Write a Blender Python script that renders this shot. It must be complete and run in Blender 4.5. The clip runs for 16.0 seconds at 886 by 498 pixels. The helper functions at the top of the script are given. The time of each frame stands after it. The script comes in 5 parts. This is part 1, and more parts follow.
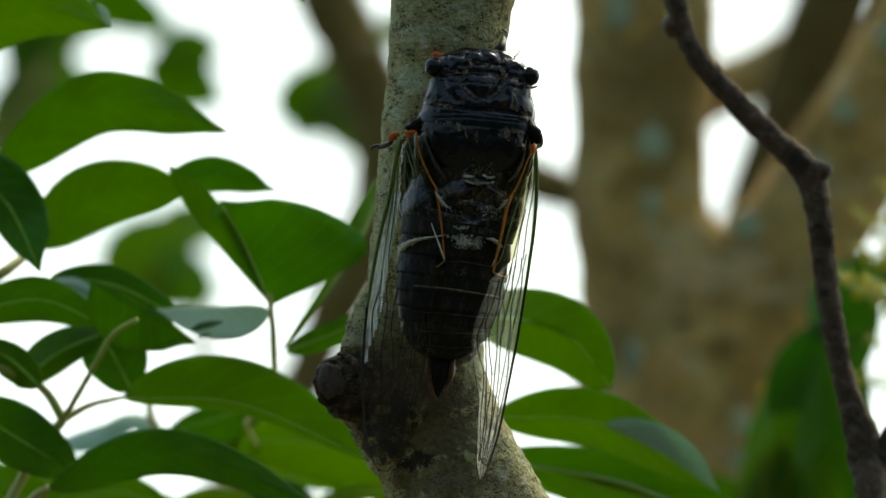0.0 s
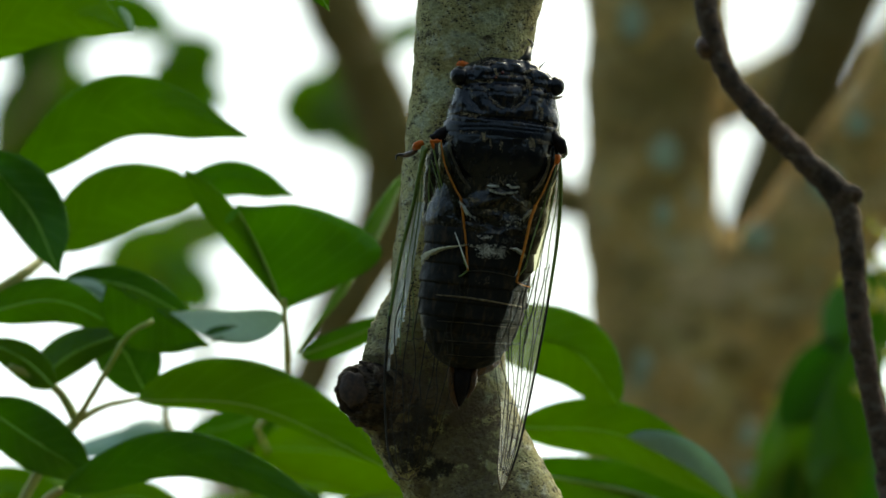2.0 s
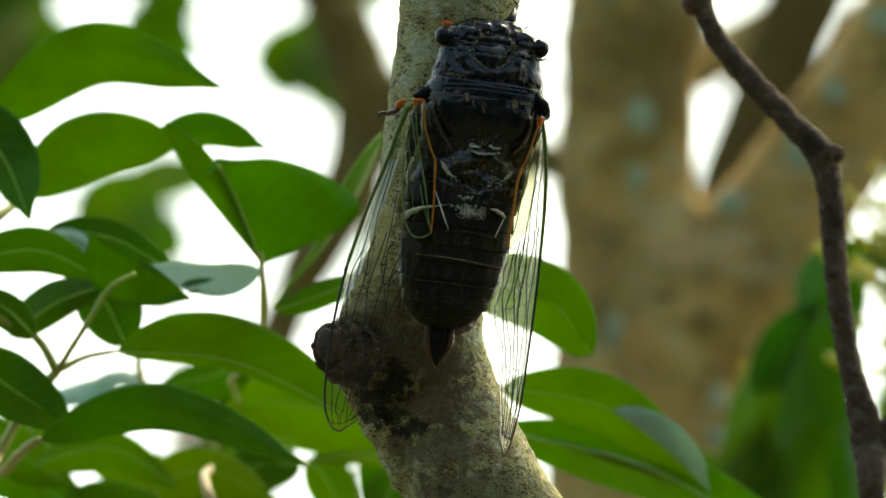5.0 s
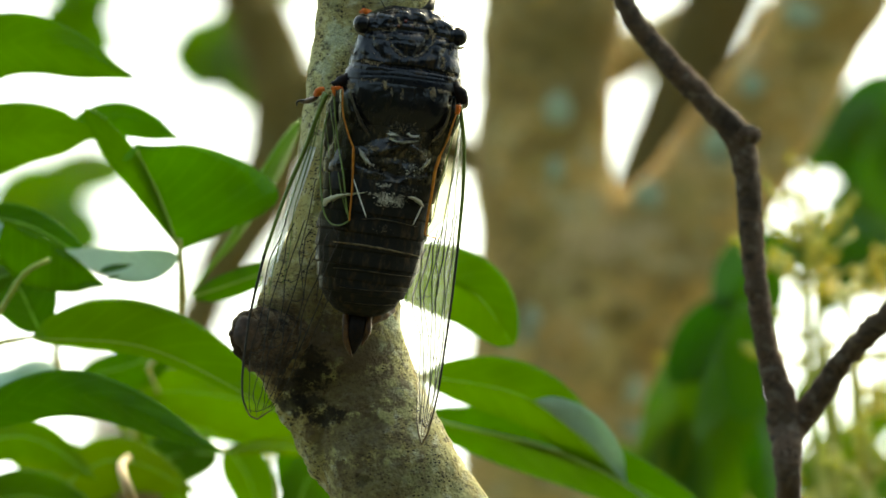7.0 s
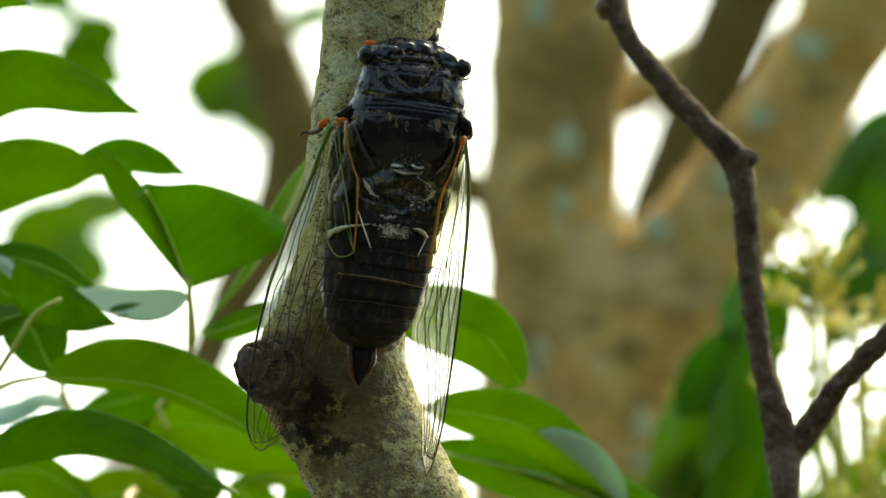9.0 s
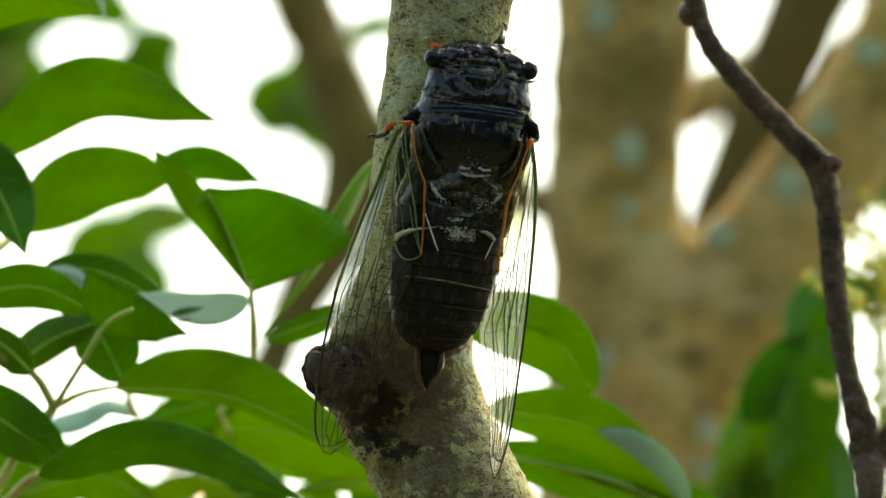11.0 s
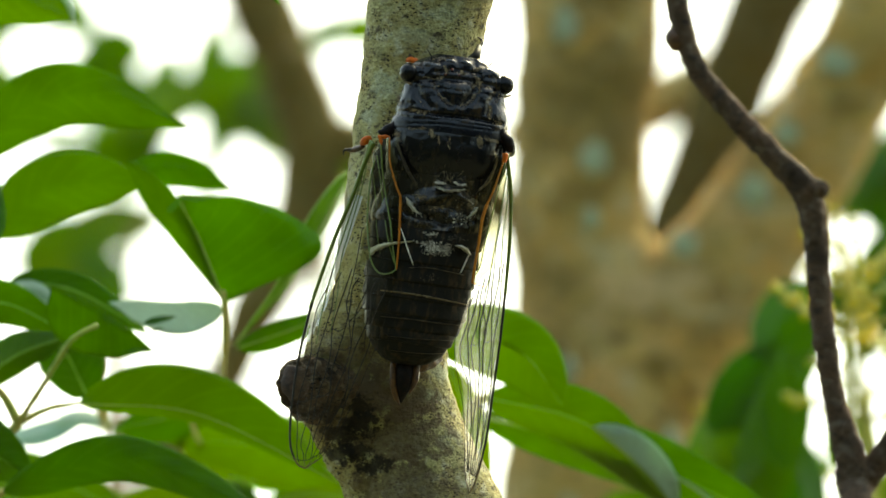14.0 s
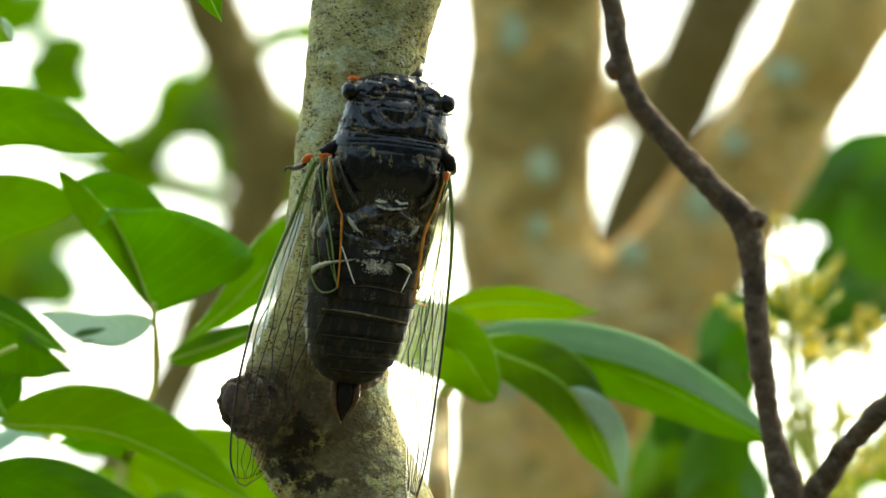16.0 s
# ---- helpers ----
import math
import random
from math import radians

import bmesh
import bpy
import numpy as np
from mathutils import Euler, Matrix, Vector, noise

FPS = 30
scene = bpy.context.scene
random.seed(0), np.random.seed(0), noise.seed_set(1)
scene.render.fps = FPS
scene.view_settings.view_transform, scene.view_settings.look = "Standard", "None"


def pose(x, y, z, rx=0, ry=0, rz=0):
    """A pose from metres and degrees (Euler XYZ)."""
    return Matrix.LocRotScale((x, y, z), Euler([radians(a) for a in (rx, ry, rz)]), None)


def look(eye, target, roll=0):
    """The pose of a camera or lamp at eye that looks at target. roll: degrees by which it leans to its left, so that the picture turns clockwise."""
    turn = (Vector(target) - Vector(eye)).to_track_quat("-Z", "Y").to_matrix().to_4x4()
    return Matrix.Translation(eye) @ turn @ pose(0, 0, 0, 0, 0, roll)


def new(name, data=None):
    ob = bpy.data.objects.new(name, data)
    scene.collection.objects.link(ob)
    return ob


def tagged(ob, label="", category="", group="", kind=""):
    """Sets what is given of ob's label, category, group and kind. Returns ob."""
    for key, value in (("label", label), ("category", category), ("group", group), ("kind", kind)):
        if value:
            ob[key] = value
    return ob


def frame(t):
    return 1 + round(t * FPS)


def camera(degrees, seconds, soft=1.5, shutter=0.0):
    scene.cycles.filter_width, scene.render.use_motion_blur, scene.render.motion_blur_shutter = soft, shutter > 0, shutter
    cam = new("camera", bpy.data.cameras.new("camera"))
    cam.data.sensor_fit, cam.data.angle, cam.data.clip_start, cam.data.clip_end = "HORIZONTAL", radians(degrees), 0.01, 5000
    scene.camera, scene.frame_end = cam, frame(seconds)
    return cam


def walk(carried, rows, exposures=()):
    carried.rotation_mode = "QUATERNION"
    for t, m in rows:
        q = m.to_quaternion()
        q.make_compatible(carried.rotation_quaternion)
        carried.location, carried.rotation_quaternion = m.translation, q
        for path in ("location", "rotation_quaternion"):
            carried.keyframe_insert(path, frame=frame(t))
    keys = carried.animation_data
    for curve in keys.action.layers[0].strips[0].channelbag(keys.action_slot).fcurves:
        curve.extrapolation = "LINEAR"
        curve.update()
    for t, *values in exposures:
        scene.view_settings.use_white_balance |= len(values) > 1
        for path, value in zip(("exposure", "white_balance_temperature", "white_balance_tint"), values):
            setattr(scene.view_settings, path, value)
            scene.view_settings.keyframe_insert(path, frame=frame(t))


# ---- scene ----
# A cicada on a slender branch under a bright overcast sky, seen through a long lens.
# Places are given by bearing (u right, v down, in 1/20000 rad, from the reference line of sight) and distance d in metres.
cam = camera(4.49, 16.0, soft=1.6)
cam.data.dof.use_dof = True
cam.data.dof.focus_distance = 1.492
cam.data.dof.aperture_fstop = 49.0

# sight frame: x right, y along the line of sight, z up across it; the eye is 1.5 m over the ground and looks 14 degrees up
SIGHT = pose(0, 0, 1.5, 14, 0, 0)

# seconds, sideways mm, up mm, turn to the left, turn up, lean (degrees)
PATH = [
    (0, 8.16, 0.37, 0.7135, 0.2035, -2.2),
    (0.5, 5.38, 1.55, 0.5315, 0.2472, -2.1),
    (1, 6.56, 1.17, 0.5688, 0.2901, -2.0),
    (1.5, 2.05, 0.03, 0.5189, 0.2514, -1.9),
    (2, 2.83, 0.85, 0.6252, 0.2357, -1.6),
    (2.5, 2.15, 1.46, 0.5522, 0.1103, -1.5),
    (3, 0.72, 1.03, 0.544, 0.2198, -1.5),
    (3.2, 0.73, 1.5, 0.5131, 0.0864, -1.5),
    (5.3, 0.0, 1.89, 0.3982, -0.0548, 0.0),
    (5.5, -0.24, 1.65, 0.3491, -0.1404, 0.0),
    (6, 0.0, 0.94, 0.1461, 0.1387, 0.0),
    (6.5, 0.0, 0.47, 0.0945, -0.0151, 0.0),
    (7, 0.0, 0.0, 0.0, 0.0, 0.0),
    (7.5, 0.24, 0.0, 0.0921, 0.0573, 0.0),
    (8, 0.94, 0.0, 0.0446, 0.0773, 0.0),
    (8.5, 1.65, -0.24, 0.0344, 0.1179, 0.0),
    (8.7, 1.65, -0.47, 0.0688, 0.1527, 0.0),
    (10.8, -0.04, -2.12, 0.0866, 0.261, -0.2),
    (11, -0.07, -2.95, 0.3618, 0.288, -0.3),
    (11.5, -1.25, -2.94, 0.234, 0.2186, -0.3),
    (12, -2.89, -1.28, 0.0235, 0.4982, -0.3),
    (12.5, -2.65, -1.05, 0.2277, 0.4129, -0.3),
    (13, -3.81, -1.17, 0.289, 0.2945, -0.2),
    (13.5, -3.34, -1.17, 0.2357, 0.2227, -0.2),
    (14, -4.52, -0.46, 0.0645, 0.2638, -0.2),
    (14.5, -3.79, 0.83, 0.2259, 0.2263, -0.1),
    (15, -4.5, 0.6, 0.2621, 0.1007, -0.1),
    (15.5, -4.73, 2.01, -0.0734, 0.0347, -0.1),
    (16, -2.12, 3.54, -0.1412, 0.203, 0.0),
]
EXPOSURES = [(0, 1.15, 7300, -8), (3.2, 1.25, 7450, -8), (5.3, 1.85, 8200, -9), (7, 2.15, 8500, -9), (12.5, 2.08, 8500, -8), (14.5, 2.32, 8900, -9), (16, 2.58, 8700, -8)]


def eye_pose(sx, sz, turn, up, lean):
    return SIGHT @ pose(sx / 1000, 0, sz / 1000, 0, 0, turn) @ pose(0, 0, 0, 90 + up, 0, 0) @ pose(0, 0, 0, 0, 0, lean)


walk(cam, [(t, eye_pose(*r)) for t, *r in PATH], EXPOSURES)

# ---- light: a bright overcast sky ----
world = bpy.data.worlds.new("sky")
scene.world = world
world.use_nodes = True
wt = world.node_tree
sky = wt.nodes.new("ShaderNodeTexSky")
sky.sky_type, sky.sun_disc = "NISHITA", False
sky.sun_elevation, sky.sun_rotation = radians(52), radians(25)
sky.air_density, sky.dust_density, sky.ozone_density = 1.0, 4.0, 1.0
wt.nodes["Background"].inputs["Strength"].default_value = 0.13
wt.links.new(sky.outputs["Color"], wt.nodes["Background"].inputs["Color"])
sun = new("sun", bpy.data.lights.new("sun", "SUN"))
sun.data.energy, sun.data.angle, sun.data.color = 1.0, radians(25), (1.0, 0.96, 0.88)
sun.matrix_world = look((0, 0, 6), Vector((0, 0, 6)) - Vector((math.sin(radians(25)) * 0.62, math.cos(radians(25)) * 0.62, 0.79)))


# ---- helpers ----
def at(u, v, d=1.5):
    """The place in the sight frame at that bearing and distance."""
    return Vector(((u - 784) * d / 20000, d, (441 - v) * d / 20000))


LEAN = radians(-1.9)


def at_b(u, v, d=1.5):
    """The same, for bearings taken from a second stand, a little aside and leaning."""
    x, y = u - 784, v - 441
    x, y = x * math.cos(LEAN) + y * math.sin(LEAN), -x * math.sin(LEAN) + y * math.cos(LEAN)
    p = at(784 + x - 181.1, 441 + y - 87.7, d)
    return p + Vector((0.00205, 0, 0.00003))


def at_c(u, v, d=1.5):
    """The same, for a third stand."""
    p = at(u + 49.3, v - 70.9, d)
    return p + Vector((-0.00212, 0, 0.00354))


def plumb(p):
    """The place in the sight frame on the ground under p."""
    w = SIGHT @ p
    return SIGHT.inverted() @ Vector((w.x, w.y, -0.03))


ORIGIN = {}
M = 0.001


def thing(name, o, label, category, group="", kind=""):
    ob = new(name)
    ob.empty_display_size = 0.01
    ob.matrix_world = SIGHT @ Matrix.Translation(o)
    ORIGIN[ob.name] = Vector(o)
    return tagged(ob, label, category, group, kind)


def part(name, bm, mat, parent, label="", smooth=True, mats=None):
    """Links a bmesh, drawn in the sight frame, as one mesh under a thing or a part."""
    o = ORIGIN[parent.name]
    me = bpy.data.meshes.new(name)
    bmesh.ops.translate(bm, verts=bm.verts, vec=-o)
    if smooth:
        for f in bm.faces:
            f.smooth = True
    bm.to_mesh(me)
    bm.free()
    for m in mats or [mat]:
        me.materials.append(m)
    ob = new(name, me)
    ob.parent = parent
    ORIGIN[ob.name] = o
    if label:
        ob["label"] = label
    return ob


def spline(points, n):
    """n places along a smooth line through the points (tuples of any length)."""
    p = np.array(points, float)
    p = np.vstack([2 * p[0] - p[1], p, 2 * p[-1] - p[-2]])
    out = []
    for t in np.linspace(0, len(p) - 3 - 1e-6, n):
        i, f = int(t), t - int(t)
        a, b, c, d = p[i:i + 4]
        out.append(0.5 * (2 * b + (c - a) * f + (2 * a - 5 * b + 4 * c - d) * f * f + (3 * b - a - 3 * c + d) * f ** 3))
    return np.array(out)


def tube(points, radii, n=40, seg=16, rough=0.0, grain=300.0, caps=True, bm=None, ripple=0.0):
    """A bent, tapered limb through the points."""
    bm = bm or bmesh.new()
    path = [Vector(p) for p in spline([tuple(p) for p in points], n)]
    rad = spline([(r, 0) for r in radii], n)[:, 0]
    side = Vector((0, -1, 0.01))
    rings = []
    for i, p in enumerate(path):
        way = (path[min(i + 1, n - 1)] - path[max(i - 1, 0)]).normalized()
        side = (side - way * side.dot(way)).normalized()
        other = way.cross(side)
        ring = []
        for k in range(seg):
            a = 2 * math.pi * k / seg
            out = side * math.cos(a) + other * math.sin(a)
            r = rad[i]
            if rough:
                q = p + out * r
                r += rough * (noise.noise(q * grain) + 0.5 * noise.noise(q * grain * 3.1)) + rough * ripple * noise.noise(Vector((q.x * grain * .5, q.y * grain * .5, q.z * grain * 4)))
            ring.append(bm.verts.new(p + out * r))
        rings.append(ring)
    for a, b in zip(rings, rings[1:]):
        for k in range(seg):
            bm.faces.new((a[k], a[(k + 1) % seg], b[(k + 1) % seg], b[k]))
    if caps:
        bm.faces.new(rings[0][::-1])
        bm.faces.new(rings[-1])
    return bm


def loft(rows, seg=28, bm=None, rough=0.0, grain=900.0, power=2.3):
    """A body of rings: rows of (z, half width, back height, belly height, x) in its own frame; the back faces -y."""
    bm = bm or bmesh.new()
    rings = []
    for z, w, hb, hv, x0 in rows:
        ring = []
        for k in range(seg):
            a = 2 * math.pi * k / seg
            c, s = math.cos(a), math.sin(a)
            x = w * math.copysign(abs(c) ** (2 / power), c)
            y = (hb if s < 0 else hv) * math.copysign(abs(s) ** (2 / power), s)
            p = Vector((x0 + x, y, z))
            if rough:
                p += Vector((c, s, 0)) * rough * (noise.noise(p * grain) + 0.6 * noise.noise(p * grain * 2.7))
            ring.append(bm.verts.new(p))
        rings.append(ring)
    for a, b in zip(rings, rings[1:]):
        for k in range(seg):
            bm.faces.new((a[k], a[(k + 1) % seg], b[(k + 1) % seg], b[k]))
    bm.faces.new(rings[0][::-1])
    bm.faces.new(rings[-1])
    bmesh.ops.recalc_face_normals(bm, faces=bm.faces)
    return bm


def ball(c, r, seg=16, bm=None, rough=0.0, grain=500.0):
    bm = bm or bmesh.new()
    made = bmesh.ops.create_uvsphere(bm, u_segments=seg, v_segments=max(6, seg // 2), radius=1.0)["verts"]
    for v in made:
        q = Vector((v.co.x * r[0], v.co.y * r[1], v.co.z * r[2]))
        if rough:
            q *= 1 + rough * noise.noise((q + Vector(c)) * grain)
        v.co = q + Vector(c)
    return bm


# ---- materials ----
def material(name):
    m = bpy.data.materials.new(name)
    m.use_nodes = True
    t = m.node_tree
    return m, t, t.nodes["Principled BSDF"]


def node(t, kind, **values):
    n = t.nodes.new(kind)
    for k, v in values.items():
        n.inputs[k.replace("_", " ")].default_value = v
    return n


def mapped(t, scale=(1, 1, 1)):
    c = t.nodes.new("ShaderNodeTexCoord")
    m = node(t, "ShaderNodeMapping", Scale=scale)
    t.links.new(c.outputs["Object"], m.inputs["Vector"])
    return m.outputs["Vector"]


def noisy(t, vec, scale, detail=6.0, roughness=0.6, lo=0.35, hi=0.65):
    n = node(t, "ShaderNodeTexNoise", Scale=scale, Detail=detail, Roughness=roughness)
    t.links.new(vec, n.inputs["Vector"])
    r = t.nodes.new("ShaderNodeMapRange")
    r.inputs["From Min"].default_value, r.inputs["From Max"].default_value = lo, hi
    t.links.new(n.outputs["Fac"], r.inputs["Value"])
    return r.outputs["Result"]


def mixed(t, fac, a, b):
    m = t.nodes.new("ShaderNodeMix")
    m.data_type = "RGBA"
    for i, v in ((0, fac), (6, a), (7, b)):
        if isinstance(v, (tuple, float, int)):
            m.inputs[i].default_value = (*v, 1) if isinstance(v, tuple) else v
        else:
            t.links.new(v, m.inputs[i])
    return m.outputs[2]


def bumped(t, bsdf, height, strength=0.4, distance=0.0005):
    b = node(t, "ShaderNodeBump", Strength=strength, Distance=distance)
    t.links.new(height, b.inputs["Height"])
    t.links.new(b.outputs["Normal"], bsdf.inputs["Normal"])


def calc(t, op, a, b=0.0):
    n = t.nodes.new("ShaderNodeMath")
    n.operation = op
    for i, v in ((0, a), (1, b)):
        if isinstance(v, (int, float)):
            n.inputs[i].default_value = v
        else:
            t.links.new(v, n.inputs[i])
    return n.outputs[0]


def bark(name, base, warm, dark, speck, pale, scale=1.0, stains=(), specks=1.0, blotch=0.5, fray=520.0):
    """Bark: blotches of two colours, pale crust, dark specks, and stains of soot and painted shade (place, radius)."""
    m, t, b = material(name)
    vec = mapped(t)
    flat = mapped(t, (1, 1, 1.9))
    c = mixed(t, noisy(t, vec, 210 * scale, lo=0.40, hi=0.60), base, warm)
    c = mixed(t, noisy(t, vec, 560 * scale, lo=0.52, hi=0.66), c, pale)
    c = mixed(t, noisy(t, flat, 480 * scale, lo=0.55, hi=0.66), c, dark)
    c = mixed(t, noisy(t, vec, 130 * scale, lo=0.52, hi=0.66), c, tuple(blotch * x for x in base))
    for size, lo, hi in ((1300, 0.31, 0.2), (2600, 0.28, 0.18)):
        n = node(t, "ShaderNodeTexVoronoi", Scale=size * scale)
        t.links.new(flat, n.inputs["Vector"])
        r = t.nodes.new("ShaderNodeMapRange")
        r.inputs["From Min"].default_value, r.inputs["From Max"].default_value = lo, hi
        t.links.new(n.outputs["Distance"], r.inputs["Value"])
        keep = calc(t, "MULTIPLY", r.outputs["Result"], noisy(t, vec, 420 * scale, lo=0.42, hi=0.54))
        c = mixed(t, calc(t, "MULTIPLY", keep, specks), c, speck)
    c = mixed(t, calc(t, "MULTIPLY", noisy(t, flat, 820 * scale, detail=9, roughness=0.7, lo=0.615, hi=0.665), 0.8 * specks), c, speck)
    for place, radius, depth, *tone in sorted(stains, key=len, reverse=True):
        d = t.nodes.new("ShaderNodeVectorMath")
        d.operation = "DISTANCE"
        t.links.new(flat, d.inputs[0])
        d.inputs[1].default_value = (place[0], place[1], place[2] * 1.9)
        n = node(t, "ShaderNodeTexNoise", Scale=fray, Detail=7.0, Roughness=0.72)
        t.links.new(vec, n.inputs["Vector"])
        q = calc(t, "ADD", d.outputs["Value"], calc(t, "MULTIPLY", calc(t, "SUBTRACT", n.outputs["Fac"], 0.5), radius * 3.4))
        r = t.nodes.new("ShaderNodeMapRange")
        r.inputs["From Min"].default_value, r.inputs["From Max"].default_value = radius, radius * 0.6
        r.inputs["To Max"].default_value = depth
        t.links.new(q, r.inputs["Value"])
        c = mixed(t, r.outputs["Result"], c, tone[0] if tone else speck)
    t.links.new(c, b.inputs["Base Color"])
    b.inputs["Roughness"].default_value = 0.85
    b.inputs["Specular IOR Level"].default_value = 0.25
    bumped(t, b, noisy(t, vec, 1300 * scale, detail=9, lo=0.2, hi=0.8), 1.0, 0.0008 / scale)
    return m


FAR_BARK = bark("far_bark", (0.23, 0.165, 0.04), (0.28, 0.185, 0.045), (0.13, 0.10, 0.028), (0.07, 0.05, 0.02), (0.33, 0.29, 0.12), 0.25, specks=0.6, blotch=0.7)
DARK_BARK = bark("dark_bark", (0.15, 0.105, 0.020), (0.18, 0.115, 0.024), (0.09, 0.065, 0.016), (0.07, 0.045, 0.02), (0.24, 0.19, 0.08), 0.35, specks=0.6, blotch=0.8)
TWIG_BARK = bark("twig_bark", (0.12, 0.08, 0.05), (0.15, 0.09, 0.055), (0.05, 0.036, 0.028), (0.024, 0.016, 0.012), (0.22, 0.17, 0.125), 1.2)
KNOT_BARK = bark("knot_bark", (0.085, 0.057, 0.036), (0.13, 0.08, 0.045), (0.028, 0.02, 0.014), (0.008, 0.006, 0.005), (0.24, 0.19, 0.13), 1.0, specks=1.0, blotch=0.35)
LICHEN = bark("lichen_crust", (0.58, 0.68, 0.45), (0.50, 0.61, 0.40), (0.46, 0.52, 0.32), (0.42, 0.44, 0.26), (0.7, 0.75, 0.56), 0.9)


def leaf_material(name, base, other, glow, share=0.45, rough=0.38, vein=(0.2, 0.32, 0.06)):
    """A leaf blade: waxy top, side veins, light shining through."""
    m, t, b = material(name)
    vec = mapped(t)
    c = mixed(t, noisy(t, vec, 90, lo=0.35, hi=0.65), base, other)
    c = mixed(t, noisy(t, vec, 900, detail=3, lo=0.5, hi=0.8), c, tuple(1.35 * x for x in base))
    info = t.nodes.new("ShaderNodeObjectInfo")
    c = mixed(t, calc(t, "MULTIPLY", info.outputs["Random"], 0.55), c, (base[0] * 2.0, base[1] * 1.35, base[2]))
    uv = t.nodes.new("ShaderNodeUVMap")
    sep = t.nodes.new("ShaderNodeSeparateXYZ")
    t.links.new(uv.outputs["UV"], sep.inputs["Vector"])

    off = calc(t, "ABSOLUTE", calc(t, "SUBTRACT", sep.outputs["Y"], 0.5), 0)
    wave = calc(t, "SINE", calc(t, "MULTIPLY", calc(t, "SUBTRACT", sep.outputs["X"], calc(t, "MULTIPLY", off, 0.42)), 52.0))
    line = calc(t, "MULTIPLY", calc(t, "POWER", calc(t, "MAXIMUM", wave, 0.0), 14.0), 0.3)
    c = mixed(t, line, c, vein)
    t.links.new(c, b.inputs["Base Color"])
    b.inputs["Roughness"].default_value = rough
    b.inputs["Specular IOR Level"].default_value = 0.27
    h = calc(t, "ADD", calc(t, "MULTIPLY", wave, -0.15), noisy(t, vec, 420, lo=0.2, hi=0.8))
    bumped(t, b, h, 0.3, 0.0003)
    tr = node(t, "ShaderNodeBsdfTranslucent")
    shine = mixed(t, noisy(t, vec, 70, lo=0.35, hi=0.65), glow, tuple(0.62 * x for x in glow))
    t.links.new(mixed(t, calc(t, "MULTIPLY", info.outputs["Random"], 0.5), shine, (glow[0] * 1.6, glow[1] * 1.15, glow[2])), tr.inputs["Color"])
    mix = node(t, "ShaderNodeMixShader", Fac=share)
    t.links.new(b.outputs[0], mix.inputs[1])
    t.links.new(tr.outputs[0], mix.inputs[2])
    t.links.new(mix.outputs[0], t.nodes["Material Output"].inputs["Surface"])
    return m


LEAF = leaf_material("leaf_green", (0.027, 0.090, 0.005), (0.060, 0.140, 0.007), (0.275, 0.47, 0.004), 0.44)
LEAF_DARK = leaf_material("leaf_deep_green", (0.025, 0.086, 0.007), (0.034, 0.108, 0.008), (0.135, 0.34, 0.008), 0.38)
LEAF_YOUNG = leaf_material("leaf_young_green", (0.085, 0.155, 0.010), (0.12, 0.19, 0.013), (0.37, 0.52, 0.010), 0.48)
LEAF_UNDER = leaf_material("leaf_underside", (0.09, 0.19, 0.045), (0.11, 0.21, 0.055), (0.20, 0.46, 0.02), 0.45, 0.5)
# sky sheen on waxy blades painted as pale base colour; also a pale underside
LEAF_TEAL_SHEEN = leaf_material("leaf_teal_sky_sheen", (0.30, 0.48, 0.40), (0.34, 0.52, 0.44), (0.34, 0.55, 0.40), 0.35, 0.34, vein=(0.32, 0.49, 0.41))
LEAF_PALE_SHEEN = leaf_material("leaf_pale_sky_sheen", (0.12, 0.22, 0.13), (0.15, 0.26, 0.16), (0.24, 0.48, 0.22), 0.5, 0.7, vein=(0.16, 0.28, 0.17))


def plain(name, base, other, rough=0.5, scale=400, bump=0.3, coat=0.0, metal=0.0, spec=0.5, dist=0.0002):
    m, t, b = material(name)
    vec = mapped(t)
    t.links.new(mixed(t, noisy(t, vec, scale, lo=0.38, hi=0.62), base, other), b.inputs["Base Color"])
    b.inputs["Roughness"].default_value = rough
    b.inputs["Metallic"].default_value = metal
    b.inputs["Coat Weight"].default_value = coat
    b.inputs["Coat Roughness"].default_value = 0.15
    b.inputs["Specular IOR Level"].default_value = spec
    bumped(t, b, noisy(t, vec, scale * 3, lo=0.2, hi=0.8), bump, dist)
    return m


